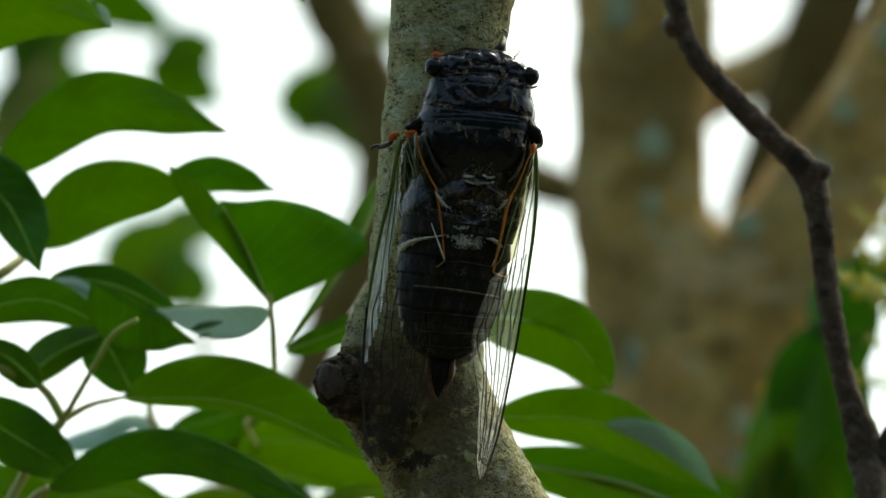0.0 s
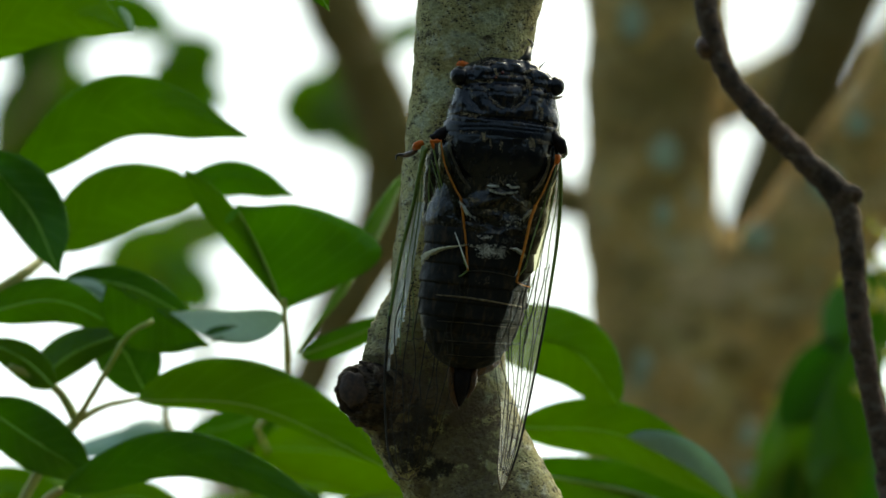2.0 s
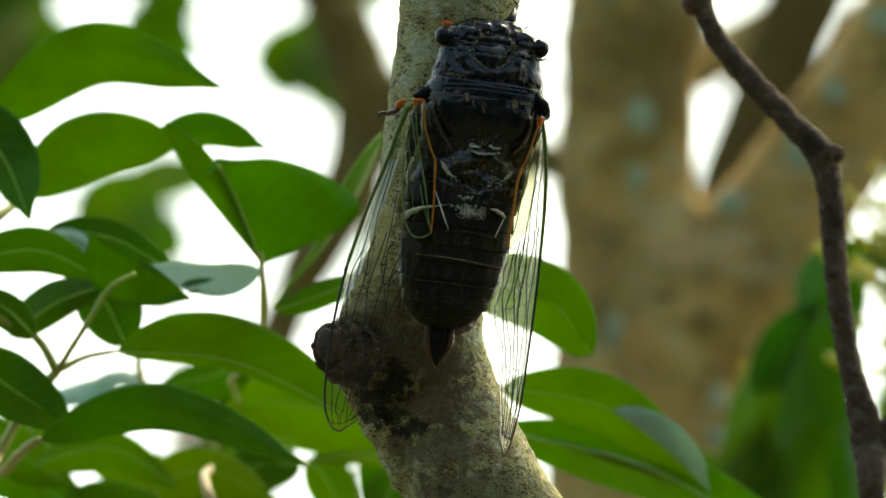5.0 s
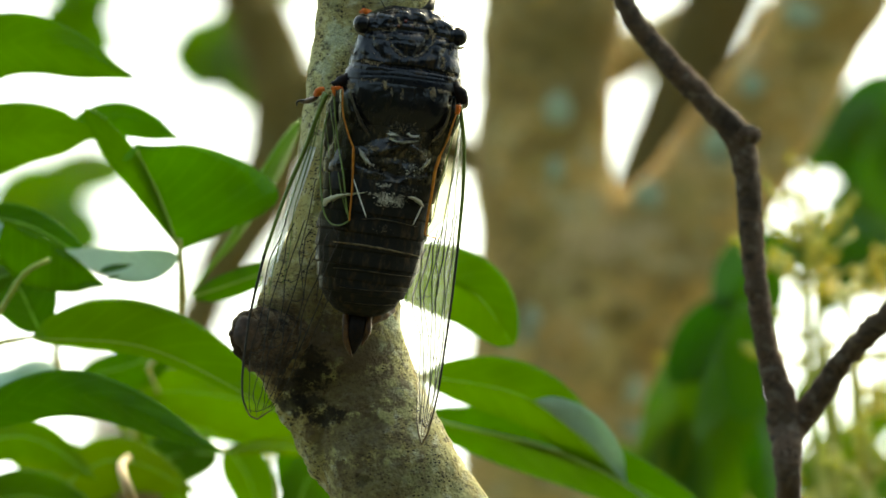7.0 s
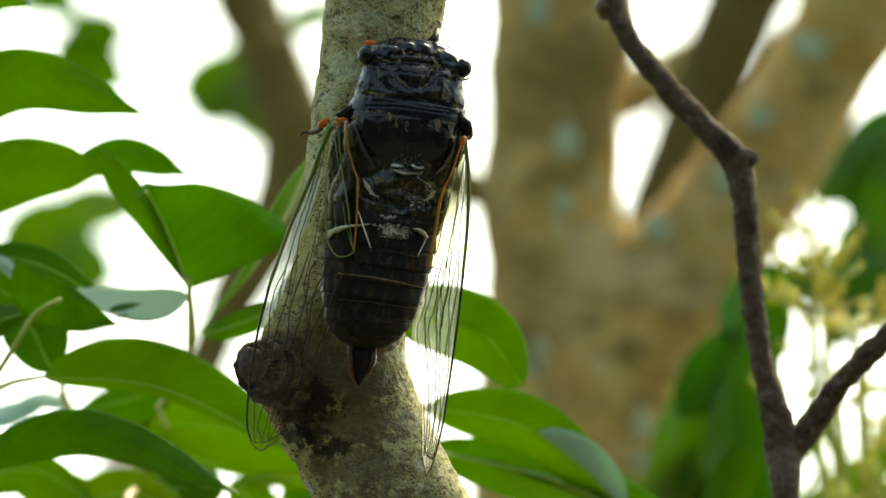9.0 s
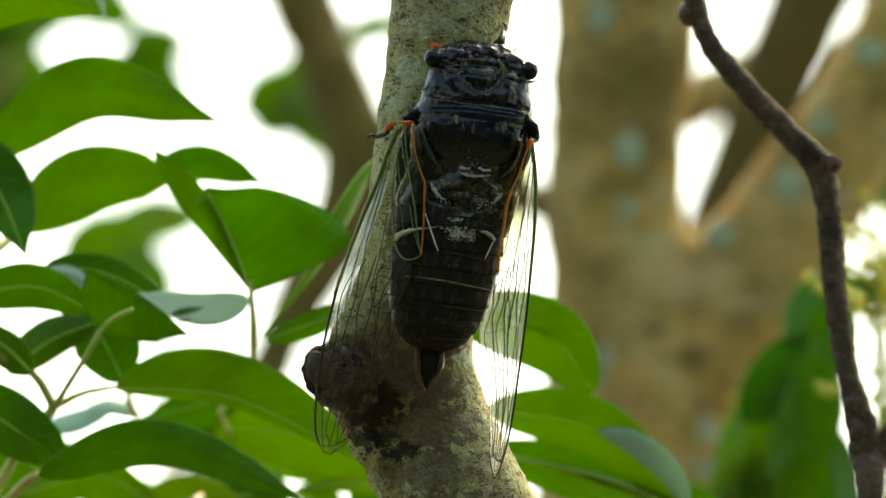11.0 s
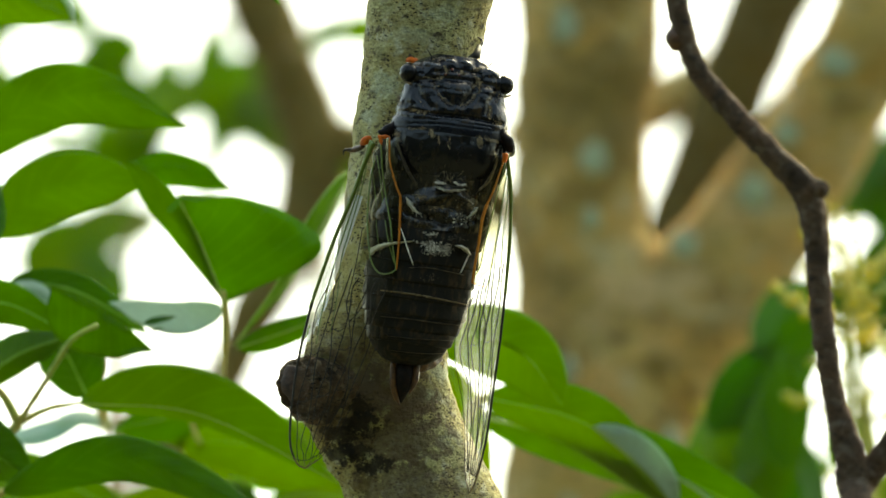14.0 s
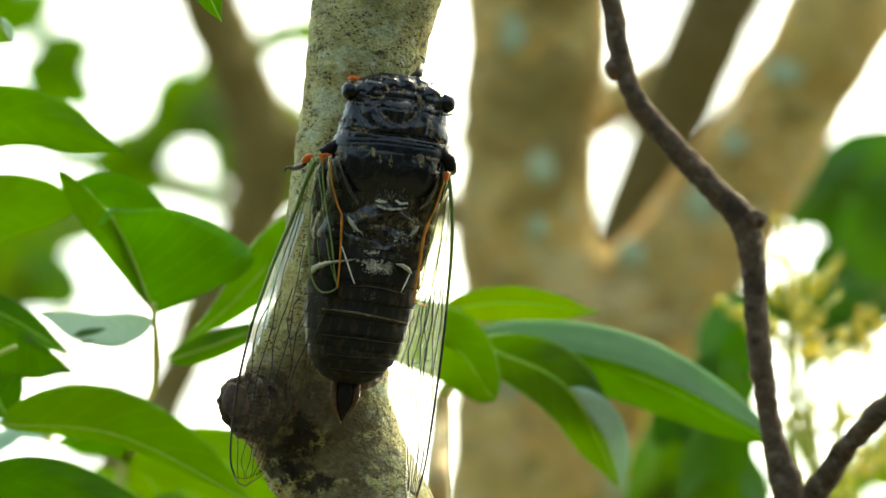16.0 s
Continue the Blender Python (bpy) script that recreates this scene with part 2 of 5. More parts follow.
RIB = plain("leaf_rib", (0.32, 0.54, 0.06), (0.27, 0.48, 0.05), 0.5, bump=0.1)
RIB_PALE = plain("pale_leaf_rib", (0.36, 0.43, 0.08), (0.30, 0.38, 0.06), 0.5, bump=0.1)
# rim light on the leaf edges, painted as a pale yellow-green border
RIM_LIGHT = plain("leaf_rim_light", (0.40, 0.58, 0.12), (0.32, 0.50, 0.09), 0.5, bump=0.1)
STEM = plain("green_stem", (0.34, 0.38, 0.09), (0.42, 0.35, 0.10), 0.6, bump=0.15)
STEM_BROWN = plain("brown_stem", (0.34, 0.27, 0.09), (0.36, 0.21, 0.08), 0.7, bump=0.2)
def cuticle(name, base, flush, rough, spec, wave=0.0005, flushed=0.6):
    """Dark insect cuticle: brown flush in streaks, uneven polish, shallow dents."""
    m, t, b = material(name)
    vec = mapped(t)
    long = mapped(t, (1.0, 1.0, 0.35))
    c = mixed(t, noisy(t, long, 1300, detail=5, lo=flushed - 0.06, hi=flushed + 0.08), base, flush)
    t.links.new(c, b.inputs["Base Color"])
    pol = t.nodes.new("ShaderNodeMapRange")
    pol.inputs["To Min"].default_value, pol.inputs["To Max"].default_value = rough * 0.6, rough * 2.0
    t.links.new(noisy(t, vec, 600, lo=0.35, hi=0.7), pol.inputs["Value"])
    t.links.new(pol.outputs["Result"], b.inputs["Roughness"])
    b.inputs["Specular IOR Level"].default_value = spec
    h = calc(t, "ADD", noisy(t, vec, 330, detail=3, lo=0.2, hi=0.8), calc(t, "MULTIPLY", noisy(t, vec, 1500, detail=4, lo=0.2, hi=0.8), 0.12))
    bumped(t, b, h, 0.8, wave)
    return m


# black cuticle; the bluish base colours stand in for reflected sky
SHELL = cuticle("black_shell", (0.006, 0.006, 0.0072), (0.022, 0.016, 0.010), 0.16, 0.34, 0.0002, 0.6)
SHELL_FURROWED = cuticle("furrowed_black_shell", (0.006, 0.0072, 0.011), (0.040, 0.027, 0.015), 0.17, 0.3, 0.00022, 0.585)
BOSS = cuticle("sky_tinted_boss", (0.006, 0.0078, 0.0125), (0.030, 0.022, 0.014), 0.2, 0.85, 0.00016, 0.6)
COLLAR = cuticle("satin_black_shell", (0.006, 0.0075, 0.012), (0.010, 0.011, 0.013), 0.22, 0.3, 0.0001, 0.7)
SHELL_BROWN = cuticle("brown_black_shell", (0.009, 0.0075, 0.0065), (0.11, 0.08, 0.045), 0.24, 0.42, 0.0003, 0.585)
SEGMENT = cuticle("abdomen_shell", (0.013, 0.0122, 0.0105), (0.044, 0.031, 0.018), 0.46, 0.12, 0.0002, 0.58)
DOWN = plain("silvery_down", (0.075, 0.063, 0.045), (0.010, 0.009, 0.008), 0.7, 1500, 0.8)
# white of the wax, also used for glints painted on head and cross
WHITE_WAX_GLINT = plain("white_wax_glint", (0.93, 0.91, 0.82), (0.70, 0.66, 0.55), 0.4, 1900, 0.6, spec=0.8)
GOLD = plain("tan_hair", (0.46, 0.35, 0.19), (0.13, 0.09, 0.045), 0.7, 2500, 0.6)
DULL_BLACK = plain("dull_black_cuticle", (0.007, 0.006, 0.008), (0.016, 0.010, 0.008), 0.45, 1300, 0.4, spec=0.1, dist=0.0001)
GOLD_DIM = plain("brown_bloom", (0.13, 0.095, 0.05), (0.03, 0.022, 0.014), 0.5, 2200, 0.5, dist=0.0001)
EYE = plain("dark_eye", (0.005, 0.0055, 0.007), (0.008, 0.008, 0.01), 0.22, 900, 0.05, spec=0.2, dist=0.00003)
OCELLUS = plain("red_ocellus", (0.10, 0.018, 0.010), (0.07, 0.012, 0.008), 0.2, 900, 0.1)
ORANGE = plain("orange_cuticle", (0.62, 0.13, 0.010), (0.46, 0.085, 0.008), 0.6, 1500, 0.3, spec=0.2)
CREAM_WAX = plain("cream_wax", (0.80, 0.76, 0.52), (0.55, 0.50, 0.32), 0.6, 1900, 0.6)
GREY_WAX = plain("greyish_wax", (0.50, 0.46, 0.37), (0.16, 0.14, 0.11), 0.7, 1900, 0.6)
ORANGE_VEIN = plain("orange_vein", (0.52, 0.18, 0.015), (0.36, 0.11, 0.012), 0.6, 1500, 0.2, spec=0.2)
GREEN_VEIN = plain("olive_vein", (0.13, 0.20, 0.025), (0.10, 0.14, 0.02), 0.45, 1200, 0.2)
DARK_VEIN = plain("dark_vein", (0.014, 0.012, 0.008), (0.028, 0.021, 0.012), 0.5, 1200, 0.2, spec=0.2)
AMBER_VEIN = plain("amber_vein", (0.16, 0.10, 0.025), (0.10, 0.06, 0.02), 0.45, 1200, 0.2)
RED_BROWN = plain("red_brown_cuticle", (0.13, 0.055, 0.018), (0.035, 0.015, 0.009), 0.35, 900, 0.4)
FLOWER = leaf_material("yellow_flower", (0.42, 0.39, 0.04), (0.36, 0.37, 0.04), (0.58, 0.62, 0.10), 0.65)
FLOWER_STALK = plain("yellow_green_stalk", (0.34, 0.38, 0.06), (0.40, 0.38, 0.07), 0.6, bump=0.15)
SOIL = plain("leaf_litter", (0.06, 0.054, 0.032), (0.035, 0.05, 0.02), 0.9, 6, 0.6, dist=0.02)


def membrane(name, tint, gloss, milk=0.0):
    m, t, b = material(name)
    t.nodes.remove(b)
    vec = mapped(t)
    tr = node(t, "ShaderNodeBsdfTransparent", Color=(*tint, 1))
    gl = node(t, "ShaderNodeBsdfGlossy", Color=(0.92, 0.92, 0.86, 1), Roughness=0.24)
    bu = node(t, "ShaderNodeBump", Strength=0.8, Distance=0.0006)
    t.links.new(noisy(t, vec, 380, lo=0.2, hi=0.8), bu.inputs["Height"])
    t.links.new(bu.outputs["Normal"], gl.inputs["Normal"])
    mix = node(t, "ShaderNodeMixShader")
    lw = node(t, "ShaderNodeLayerWeight", Blend=0.35)
    t.links.new(bu.outputs["Normal"], lw.inputs["Normal"])
    t.links.new(calc(t, "ADD", calc(t, "MULTIPLY", lw.outputs["Facing"], gloss * 2.5), gloss), mix.inputs[0])
    t.links.new(tr.outputs[0], mix.inputs[1])
    t.links.new(gl.outputs[0], mix.inputs[2])
    out = mix
    if milk:
        glow = node(t, "ShaderNodeBsdfTranslucent", Color=(0.86, 0.90, 0.86, 1))
        out = node(t, "ShaderNodeMixShader")
        t.links.new(calc(t, "MULTIPLY", noisy(t, mapped(t, (1, 1, 0.25)), 620, lo=0.3, hi=0.75), milk), out.inputs[0])
        t.links.new(mix.outputs[0], out.inputs[1])
        t.links.new(glow.outputs[0], out.inputs[2])
    t.links.new(out.outputs[0], t.nodes["Material Output"].inputs["Surface"])
    return m


WING = membrane("clear_wing", (0.96, 0.90, 0.74), 0.006, 0.01)
# sky reflection along the front cell, painted as a milky white strip
WING_EDGE_SHEEN = membrane("wing_edge_sky_sheen", (0.88, 0.93, 0.92), 0.2, 0.95)
# brighter copy of the clear wing, its sheen put in as milkiness
WING_SHEEN = membrane("clear_wing_sky_sheen", (0.92, 0.92, 0.86), 0.11, 0.34)
WING_TINTED = membrane("tinted_wing_cell", (0.50, 0.47, 0.30), 0.006)

# ---- ground ----
bm = bmesh.new()
bmesh.ops.create_grid(bm, x_segments=60, y_segments=60, size=1.0)
for v in bm.verts:
    x, y = v.co.x, v.co.y
    v.co.x, v.co.y = 400 * x * abs(x) ** 1.5, 400 * y * abs(y) ** 1.5
    v.co.z = 0.02 * noise.noise(v.co * 1.3)
me = bpy.data.meshes.new("ground")
bm.to_mesh(me)
bm.free()
me.materials.append(SOIL)
tagged(new("ground", me), "leaf-littered soil under the trees", "ground", kind="structure")


# unseen dark screen added behind the eye to cut front light and reflections
bm = bmesh.new()
cols = []
for i in range(61):
    a = radians(188 + 164 * i / 60)
    col = []
    for k in range(25):
        z = 3.1 * k / 24
        r = 3.4 + 0.5 * noise.noise(Vector((i * 0.4, k * 0.5, 3))) + 0.25 * noise.noise(Vector((i * 1.3, k * 1.6, 7)))
        col.append(bm.verts.new((r * math.cos(a), 1.0 + r * math.sin(a), z - 0.05 + (0.8 * noise.noise(Vector((i * 0.5, 0, 9))) if k == 24 else 0))))
    cols.append(col)
for a, b in zip(cols, cols[1:]):
    for k in range(24):
        bm.faces.new((a[k], b[k], b[k + 1], a[k + 1]))
me = bpy.data.meshes.new("backdrop")
bm.to_mesh(me)
bm.free()
me.materials.append(plain("dark_screen", (0.024, 0.042, 0.012), (0.012, 0.022, 0.008), 0.9, 9, 0.8, dist=0.05))
tagged(new("backdrop", me), "unseen dark screen added behind the eye to cut front light", "wood edge", kind="structure")


# ---- the tree: trunk, limbs and the branch that carries the cicada ----
def lichen(parent, u, v, d, w, h, mat=None, name="lichen_patch"):
    """A crust with an uneven rim, proud of the bark and bent round it."""
    bm = bmesh.new()
    c = at(u, v, d)
    seed = Vector((u, v, 0)) * 0.37
    k = d / 20000
    rows = []
    for i in range(6):
        r = i / 5
        row = []
        for j in range(20):
            a = 2 * math.pi * j / 20
            q = 1 + 0.28 * noise.noise(Vector((math.cos(a) * 1.6, math.sin(a) * 1.6, 0)) + seed)
            x, z = 0.85 * math.cos(a) * w * q * r * k, 0.85 * math.sin(a) * h * q * r * k
            row.append(bm.verts.new(c + Vector((x, 0.0006 * (r > 0.9) - 0.0005 * noise.noise(Vector((x, 0, z)) * 900) + x * x * 12, z))))
        rows.append(row)
    for a, b in zip(rows, rows[1:]):
        for j in range(20):
            bm.faces.new((a[j], a[(j + 1) % 20], b[(j + 1) % 20], b[j]))
    bmesh.ops.remove_doubles(bm, verts=bm.verts, dist=1e-6)
    bmesh.ops.recalc_face_normals(bm, faces=bm.faces)
    return part(name, bm, mat or LICHEN, parent, "pale green lichen crust" if not mat else "")


def mm(px, d):
    return px * d / 20000


TD = 2.2
tree_base = plumb(at(960, 900, TD))
tree = thing("tree", tree_base, "slender brown-barked tree with forked trunk and lichen patches", "tree")
# blotches of the trunk bark: bearing, radius in mm, share, tone
BLOTCH = [(1060, 430, 9, 0.8, (0.78, 0.56, 0.27)), (1130, 410, 6, 0.7, (0.78, 0.56, 0.27)), (1000, 480, 6, 0.6, (0.72, 0.50, 0.22)), (1380, 45, 5, 0.8, (0.66, 0.36, 0.10)), (1310, 165, 6, 0.7, (0.72, 0.42, 0.14)), (1230, 300, 6, 0.6, (0.70, 0.46, 0.17)),
          (1022, 510, 3.2, 0.9, (0.16, 0.10, 0.03)), (1090, 560, 5, 0.6, (0.24, 0.17, 0.04)), (1180, 500, 6, 0.6, (0.27, 0.19, 0.05)), (960, 260, 7, 0.6, (0.30, 0.21, 0.06)), (930, 420, 5, 0.6, (0.32, 0.23, 0.07)), (1010, 80, 7, 0.5, (0.34, 0.25, 0.07)),
          (900, 120, 5, 0.5, (0.36, 0.30, 0.10)), (1030, 650, 8, 0.6, (0.40, 0.27, 0.10)), (930, 690, 6, 0.5, (0.70, 0.50, 0.24)), (1120, 650, 6, 0.7, (0.28, 0.20, 0.06)), (1290, 60, 6, 0.5, (0.36, 0.26, 0.08)), (1450, 100, 8, 0.7, (0.28, 0.20, 0.05)), (1000, 560, 4, 0.7, (0.66, 0.36, 0.10)),
          (960, 640, 4, 0.6, (0.30, 0.20, 0.06)), (1150, 250, 6, 0.5, (0.34, 0.25, 0.08)), (1340, 260, 7, 0.6, (0.32, 0.23, 0.07)), (1080, 330, 4, 0.6, (0.36, 0.25, 0.08)), (1060, 740, 7, 0.5, (0.66, 0.50, 0.26)), (880, 300, 5, 0.5, (0.66, 0.50, 0.22))]
TRUNK_BARK = bark("brown_bark", (0.72, 0.51, 0.165), (0.79, 0.48, 0.15), (0.38, 0.27, 0.08), (0.17, 0.115, 0.04), (0.72, 0.60, 0.32), 0.3, [(at(u, v, TD - 0.0145) - tree_base, r * M, share, tone) for u, v, r, share, tone in BLOTCH], specks=0.9, blotch=0.5, fray=170.0)
trunk_line = [tree_base, at(962, 7000, TD - 0.2), at(968, 1500, TD), at(980, 1050, TD), at(985, 850, TD), at(1010, 640, TD), at(1000, 480, TD), at(965, 330, TD), at(967, 150, TD), at(978, 0, TD), at(982, -300, TD), at(990, -900, TD)]
trunk_rad = [0.034, 0.030, 0.024, mm(170, TD), mm(168, TD), mm(175, TD), mm(152, TD), mm(124, TD), mm(119, TD), mm(126, TD), mm(122, TD), mm(95, TD)]
trunk = part("trunk", tube(trunk_line, trunk_rad, 150, 36, 0.0011, 90), TRUNK_BARK, tree)
limb_b = [at(1010, 760, TD), at(1090, 560, TD), at(1205, 410, TD), at(1327, 243, TD), at(1440, 56, TD), at(1552, -124, TD), at(1760, -450, TD + 0.05)]
part("limb", tube(limb_b, [mm(110, TD), mm(150, TD), mm(124, TD), mm(104, TD), mm(94, TD), mm(92, TD), mm(76, TD)], 70, 30, 0.0010, 90), TRUNK_BARK, tree)
TB = 3.1
stem_base = plumb(at(930, 900, TB))
leaning_tree = thing("tree", stem_base, "dark leaning stem of a tree behind the forked trunk", "tree")
limb_c = [stem_base, at(930, 7000, TB - 0.1), at(940, 1500, TB), at(965, 850, TB), at(1030, 590, TB), at(1098, 450, TB), at(1152, 316, TB), at(1206, 170, TB), at(1262, 30, TB), at(1335, -130, TB), at(1440, -340, TB)]
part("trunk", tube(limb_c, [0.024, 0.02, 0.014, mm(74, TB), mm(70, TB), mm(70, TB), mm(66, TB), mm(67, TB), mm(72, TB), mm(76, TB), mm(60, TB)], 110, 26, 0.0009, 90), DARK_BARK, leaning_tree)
part("limb", tube([at(1262, 20, TB), at(1150, 78, TB + 0.02), at(1090, 104, TB + 0.03), at(1000, 138, TB + 0.03), at(860, 150, TB + 0.05)], [mm(46, TB), mm(50, TB), mm(54, TB), mm(54, TB), mm(40, TB)], 40, 18, 0.0008, 90), TRUNK_BARK, leaning_tree, "thin limb crossing behind the fork")
for u, v, d, w, h in ((988, 195, TD - 0.0142, 30, 36), (950, 590, TD - 0.0175, 32, 40), (1145, 345, TD - 0.012, 34, 28), (1270, 255, TD - 0.0125, 34, 34),
                      (1420, 25, TD - 0.0115, 42, 30), (1330, 150, TD - 0.0125, 26, 26), (982, 300, TD - 0.0142, 18, 26), (940, -40, TD - 0.0142, 30, 40),
                      (1090, 690, TD - 0.016, 60, 36), (965, 800, TD - 0.0182, 40, 26), (940, 560, TD - 0.0175, 18, 22), (1120, 760, TD - 0.016, 26, 20), (1240, 410, TD - 0.013, 20, 26)):
    lichen(trunk, u, v, d, w, h)

BD = 1.5
# marks on the bark: bearing, mm in front of the middle, radius in mm, share
SOOT = [(546, 632, 6.8, 3.4, 0.85), (556, 664, 6.6, 3.8, 0.88), (530, 680, 5.6, 3.0, 0.8), (574, 738, 7.2, 3.2, 0.86), (552, 716, 6, 2.6, 0.75), (512, 716, 4.6, 3.0, 0.85), (452, 602, 9.5, 4.0, 0.5), (640, 850, 8.5, 1.6, 0.5), (470, 560, 8, 3.2, 0.5), (505, 515, 6, 2.6, 0.25)]
CRUST = [(690, 575, 3, 2.8, 0.75), (672, 615, 5.5, 2.2, 0.6), (700, 690, 4.5, 3, 0.6), (735, 780, 4, 3, 0.55), (600, 62, 6.2, 3, 0.5), (572, 120, 4.5, 2.2, 0.5), (640, -20, 7.5, 3, 0.4), (700, -60, 7.2, 2.5, 0.45), (735, 840, 6, 2.6, 0.5), (575, 250, 6, 3, 0.4)]
# brown bark stains that also carry the shade under the wing
BROWN_AND_SHADE = [(610, 690, 7.8, 9.5, 0.85), (505, 602, 8.5, 9, 0.85), (455, 602, 11, 6, 0.8), (545, 560, 7.0, 7.5, 0.5), (625, 775, 8, 9, 0.75), (585, 480, 7, 5, 0.35), (590, 610, 8, 9, 0.8), (640, 630, 7.8, 5, 0.55), (540, 640, 7, 8, 0.8), (660, 850, 8, 8, 0.65), (525, 530, 5.5, 7, 0.35), (500, 660, 5, 6, 0.7)]


def marks(rows, *tone):
    return [(at(u, v, BD - y * 0.001) - tree_base, r * 0.001, share, *tone) for u, v, y, r, share in rows]


BARK = bark("pale_bark", (0.54, 0.51, 0.235), (0.43, 0.355, 0.14), (0.13, 0.105, 0.055), (0.014, 0.011, 0.008), (0.63, 0.61, 0.40), specks=1.3,
            stains=marks(CRUST, (0.58, 0.62, 0.40)) + marks(BROWN_AND_SHADE, (0.14, 0.10, 0.055)) + marks(SOOT))
perch_line = [at(960, 1700, TD), at(930, 1330, 1.9), at(880, 1120, 1.62), at(795, 985, 1.515), at(712, 870, BD), at(660, 760, BD), at(628, 650, BD), at(612, 540, BD), at(616, 420, BD), at(630, 300, BD), at(645, 170, BD), at(662, 40, BD), at(676, -70, BD), at(700, -180, BD), at(730, -330, BD), at(770, -700, BD + 0.03)]
perch_rad = [0.011, 0.0098, 0.0092, mm(118, BD), mm(118, BD), mm(114, BD), mm(98, BD), mm(96, BD), mm(107, BD), mm(106, BD), mm(104, BD), mm(103, BD), mm(107, BD), mm(116, BD), mm(105, BD), mm(70, BD)]
perch = part("branch", tube(perch_line, perch_rad, 220, 44, 0.00026, 330, ripple=0.6), BARK, tree, "pale speckled branch under the cicada")
# the stub of a lopped side shoot: a swelling that runs down into the branch, a cracked lip and the old cut
bm = tube([at(560, 622, BD - 0.001), at(520, 614, BD - 0.0022), at(486, 606, BD - 0.0040), at(450, 600, BD - 0.0056), at(424, 598, BD - 0.0062)], [mm(50, BD), mm(66, BD), mm(62, BD), mm(53, BD), mm(34, BD)], 90, 72, 0.0006, 420, ripple=0.5)
body = tube([at(632, 642, BD), at(590, 634, BD - 0.0005), at(535, 618, BD - 0.0020), at(492, 608, BD - 0.0036)], [mm(88, BD), mm(94, BD), mm(84, BD), mm(60, BD)], 60, 72, 0.0005, 420, ripple=0.5)
part("collar", body, BARK, tree, "dark swollen base of the stub")
part("collar", tube([at(604, 380, BD + 0.001), at(578, 450, BD), at(540, 520, BD - 0.001), at(500, 570, BD - 0.003)], [mm(64, BD), mm(78, BD), mm(78, BD), mm(56, BD)], 60, 48, 0.0004, 420, ripple=0.8), BARK, tree, "swollen wrinkled bark above the stub")
part("collar", tube([at(470, 606, BD - 0.003), at(510, 650, BD - 0.002), at(556, 706, BD - 0.001), at(606, 780, BD), at(650, 850, BD)], [mm(46, BD), mm(56, BD), mm(66, BD), mm(76, BD), mm(70, BD)], 70, 48, 0.0005, 420, ripple=0.4), BARK, tree, "swollen sooty bark below the stub")
stub = part("knot", bm, KNOT_BARK, tree, "rough dark stub of a lopped shoot")
part("heartwood", ball(at(438, 592, BD - 0.0098), (mm(24, BD), mm(12, BD), mm(30, BD)), 26, None, 0.35, 700), plain("old_cut_wood", (0.10, 0.058, 0.04), (0.045, 0.03, 0.024), 0.8, 900, 0.9), stub, "old reddish-brown cut wood")
for k, (ru, rv, a0, a1, r) in enumerate(((26, 40, 40, 320, 7), (52, 54, -80, 80, 8), (80, 60, -50, 50, 6), (104, 58, -40, 40, 5))):
    ring = []
    for q in range(9):
        a = radians(a0 + (a1 - a0) * q / 8)
        u, v = 440 + ru * math.cos(a), 596 - rv * math.sin(a)
        ring.append(at(u, v, BD - 0.0100 + 0.0009 * (k > 0) + 0.0000009 * (v - 596) ** 2 + 0.00001 * max(0, u - 470) + 0.00005 * max(0, 430 - u)))
    part("ridge", tube(ring, [mm(r * 0.5, BD), mm(r, BD), mm(r * 0.9, BD), mm(r * 0.4, BD)], 44, 9, 0.0004, 900), KNOT_BARK, stub, "cracked bark ridge round the cut")


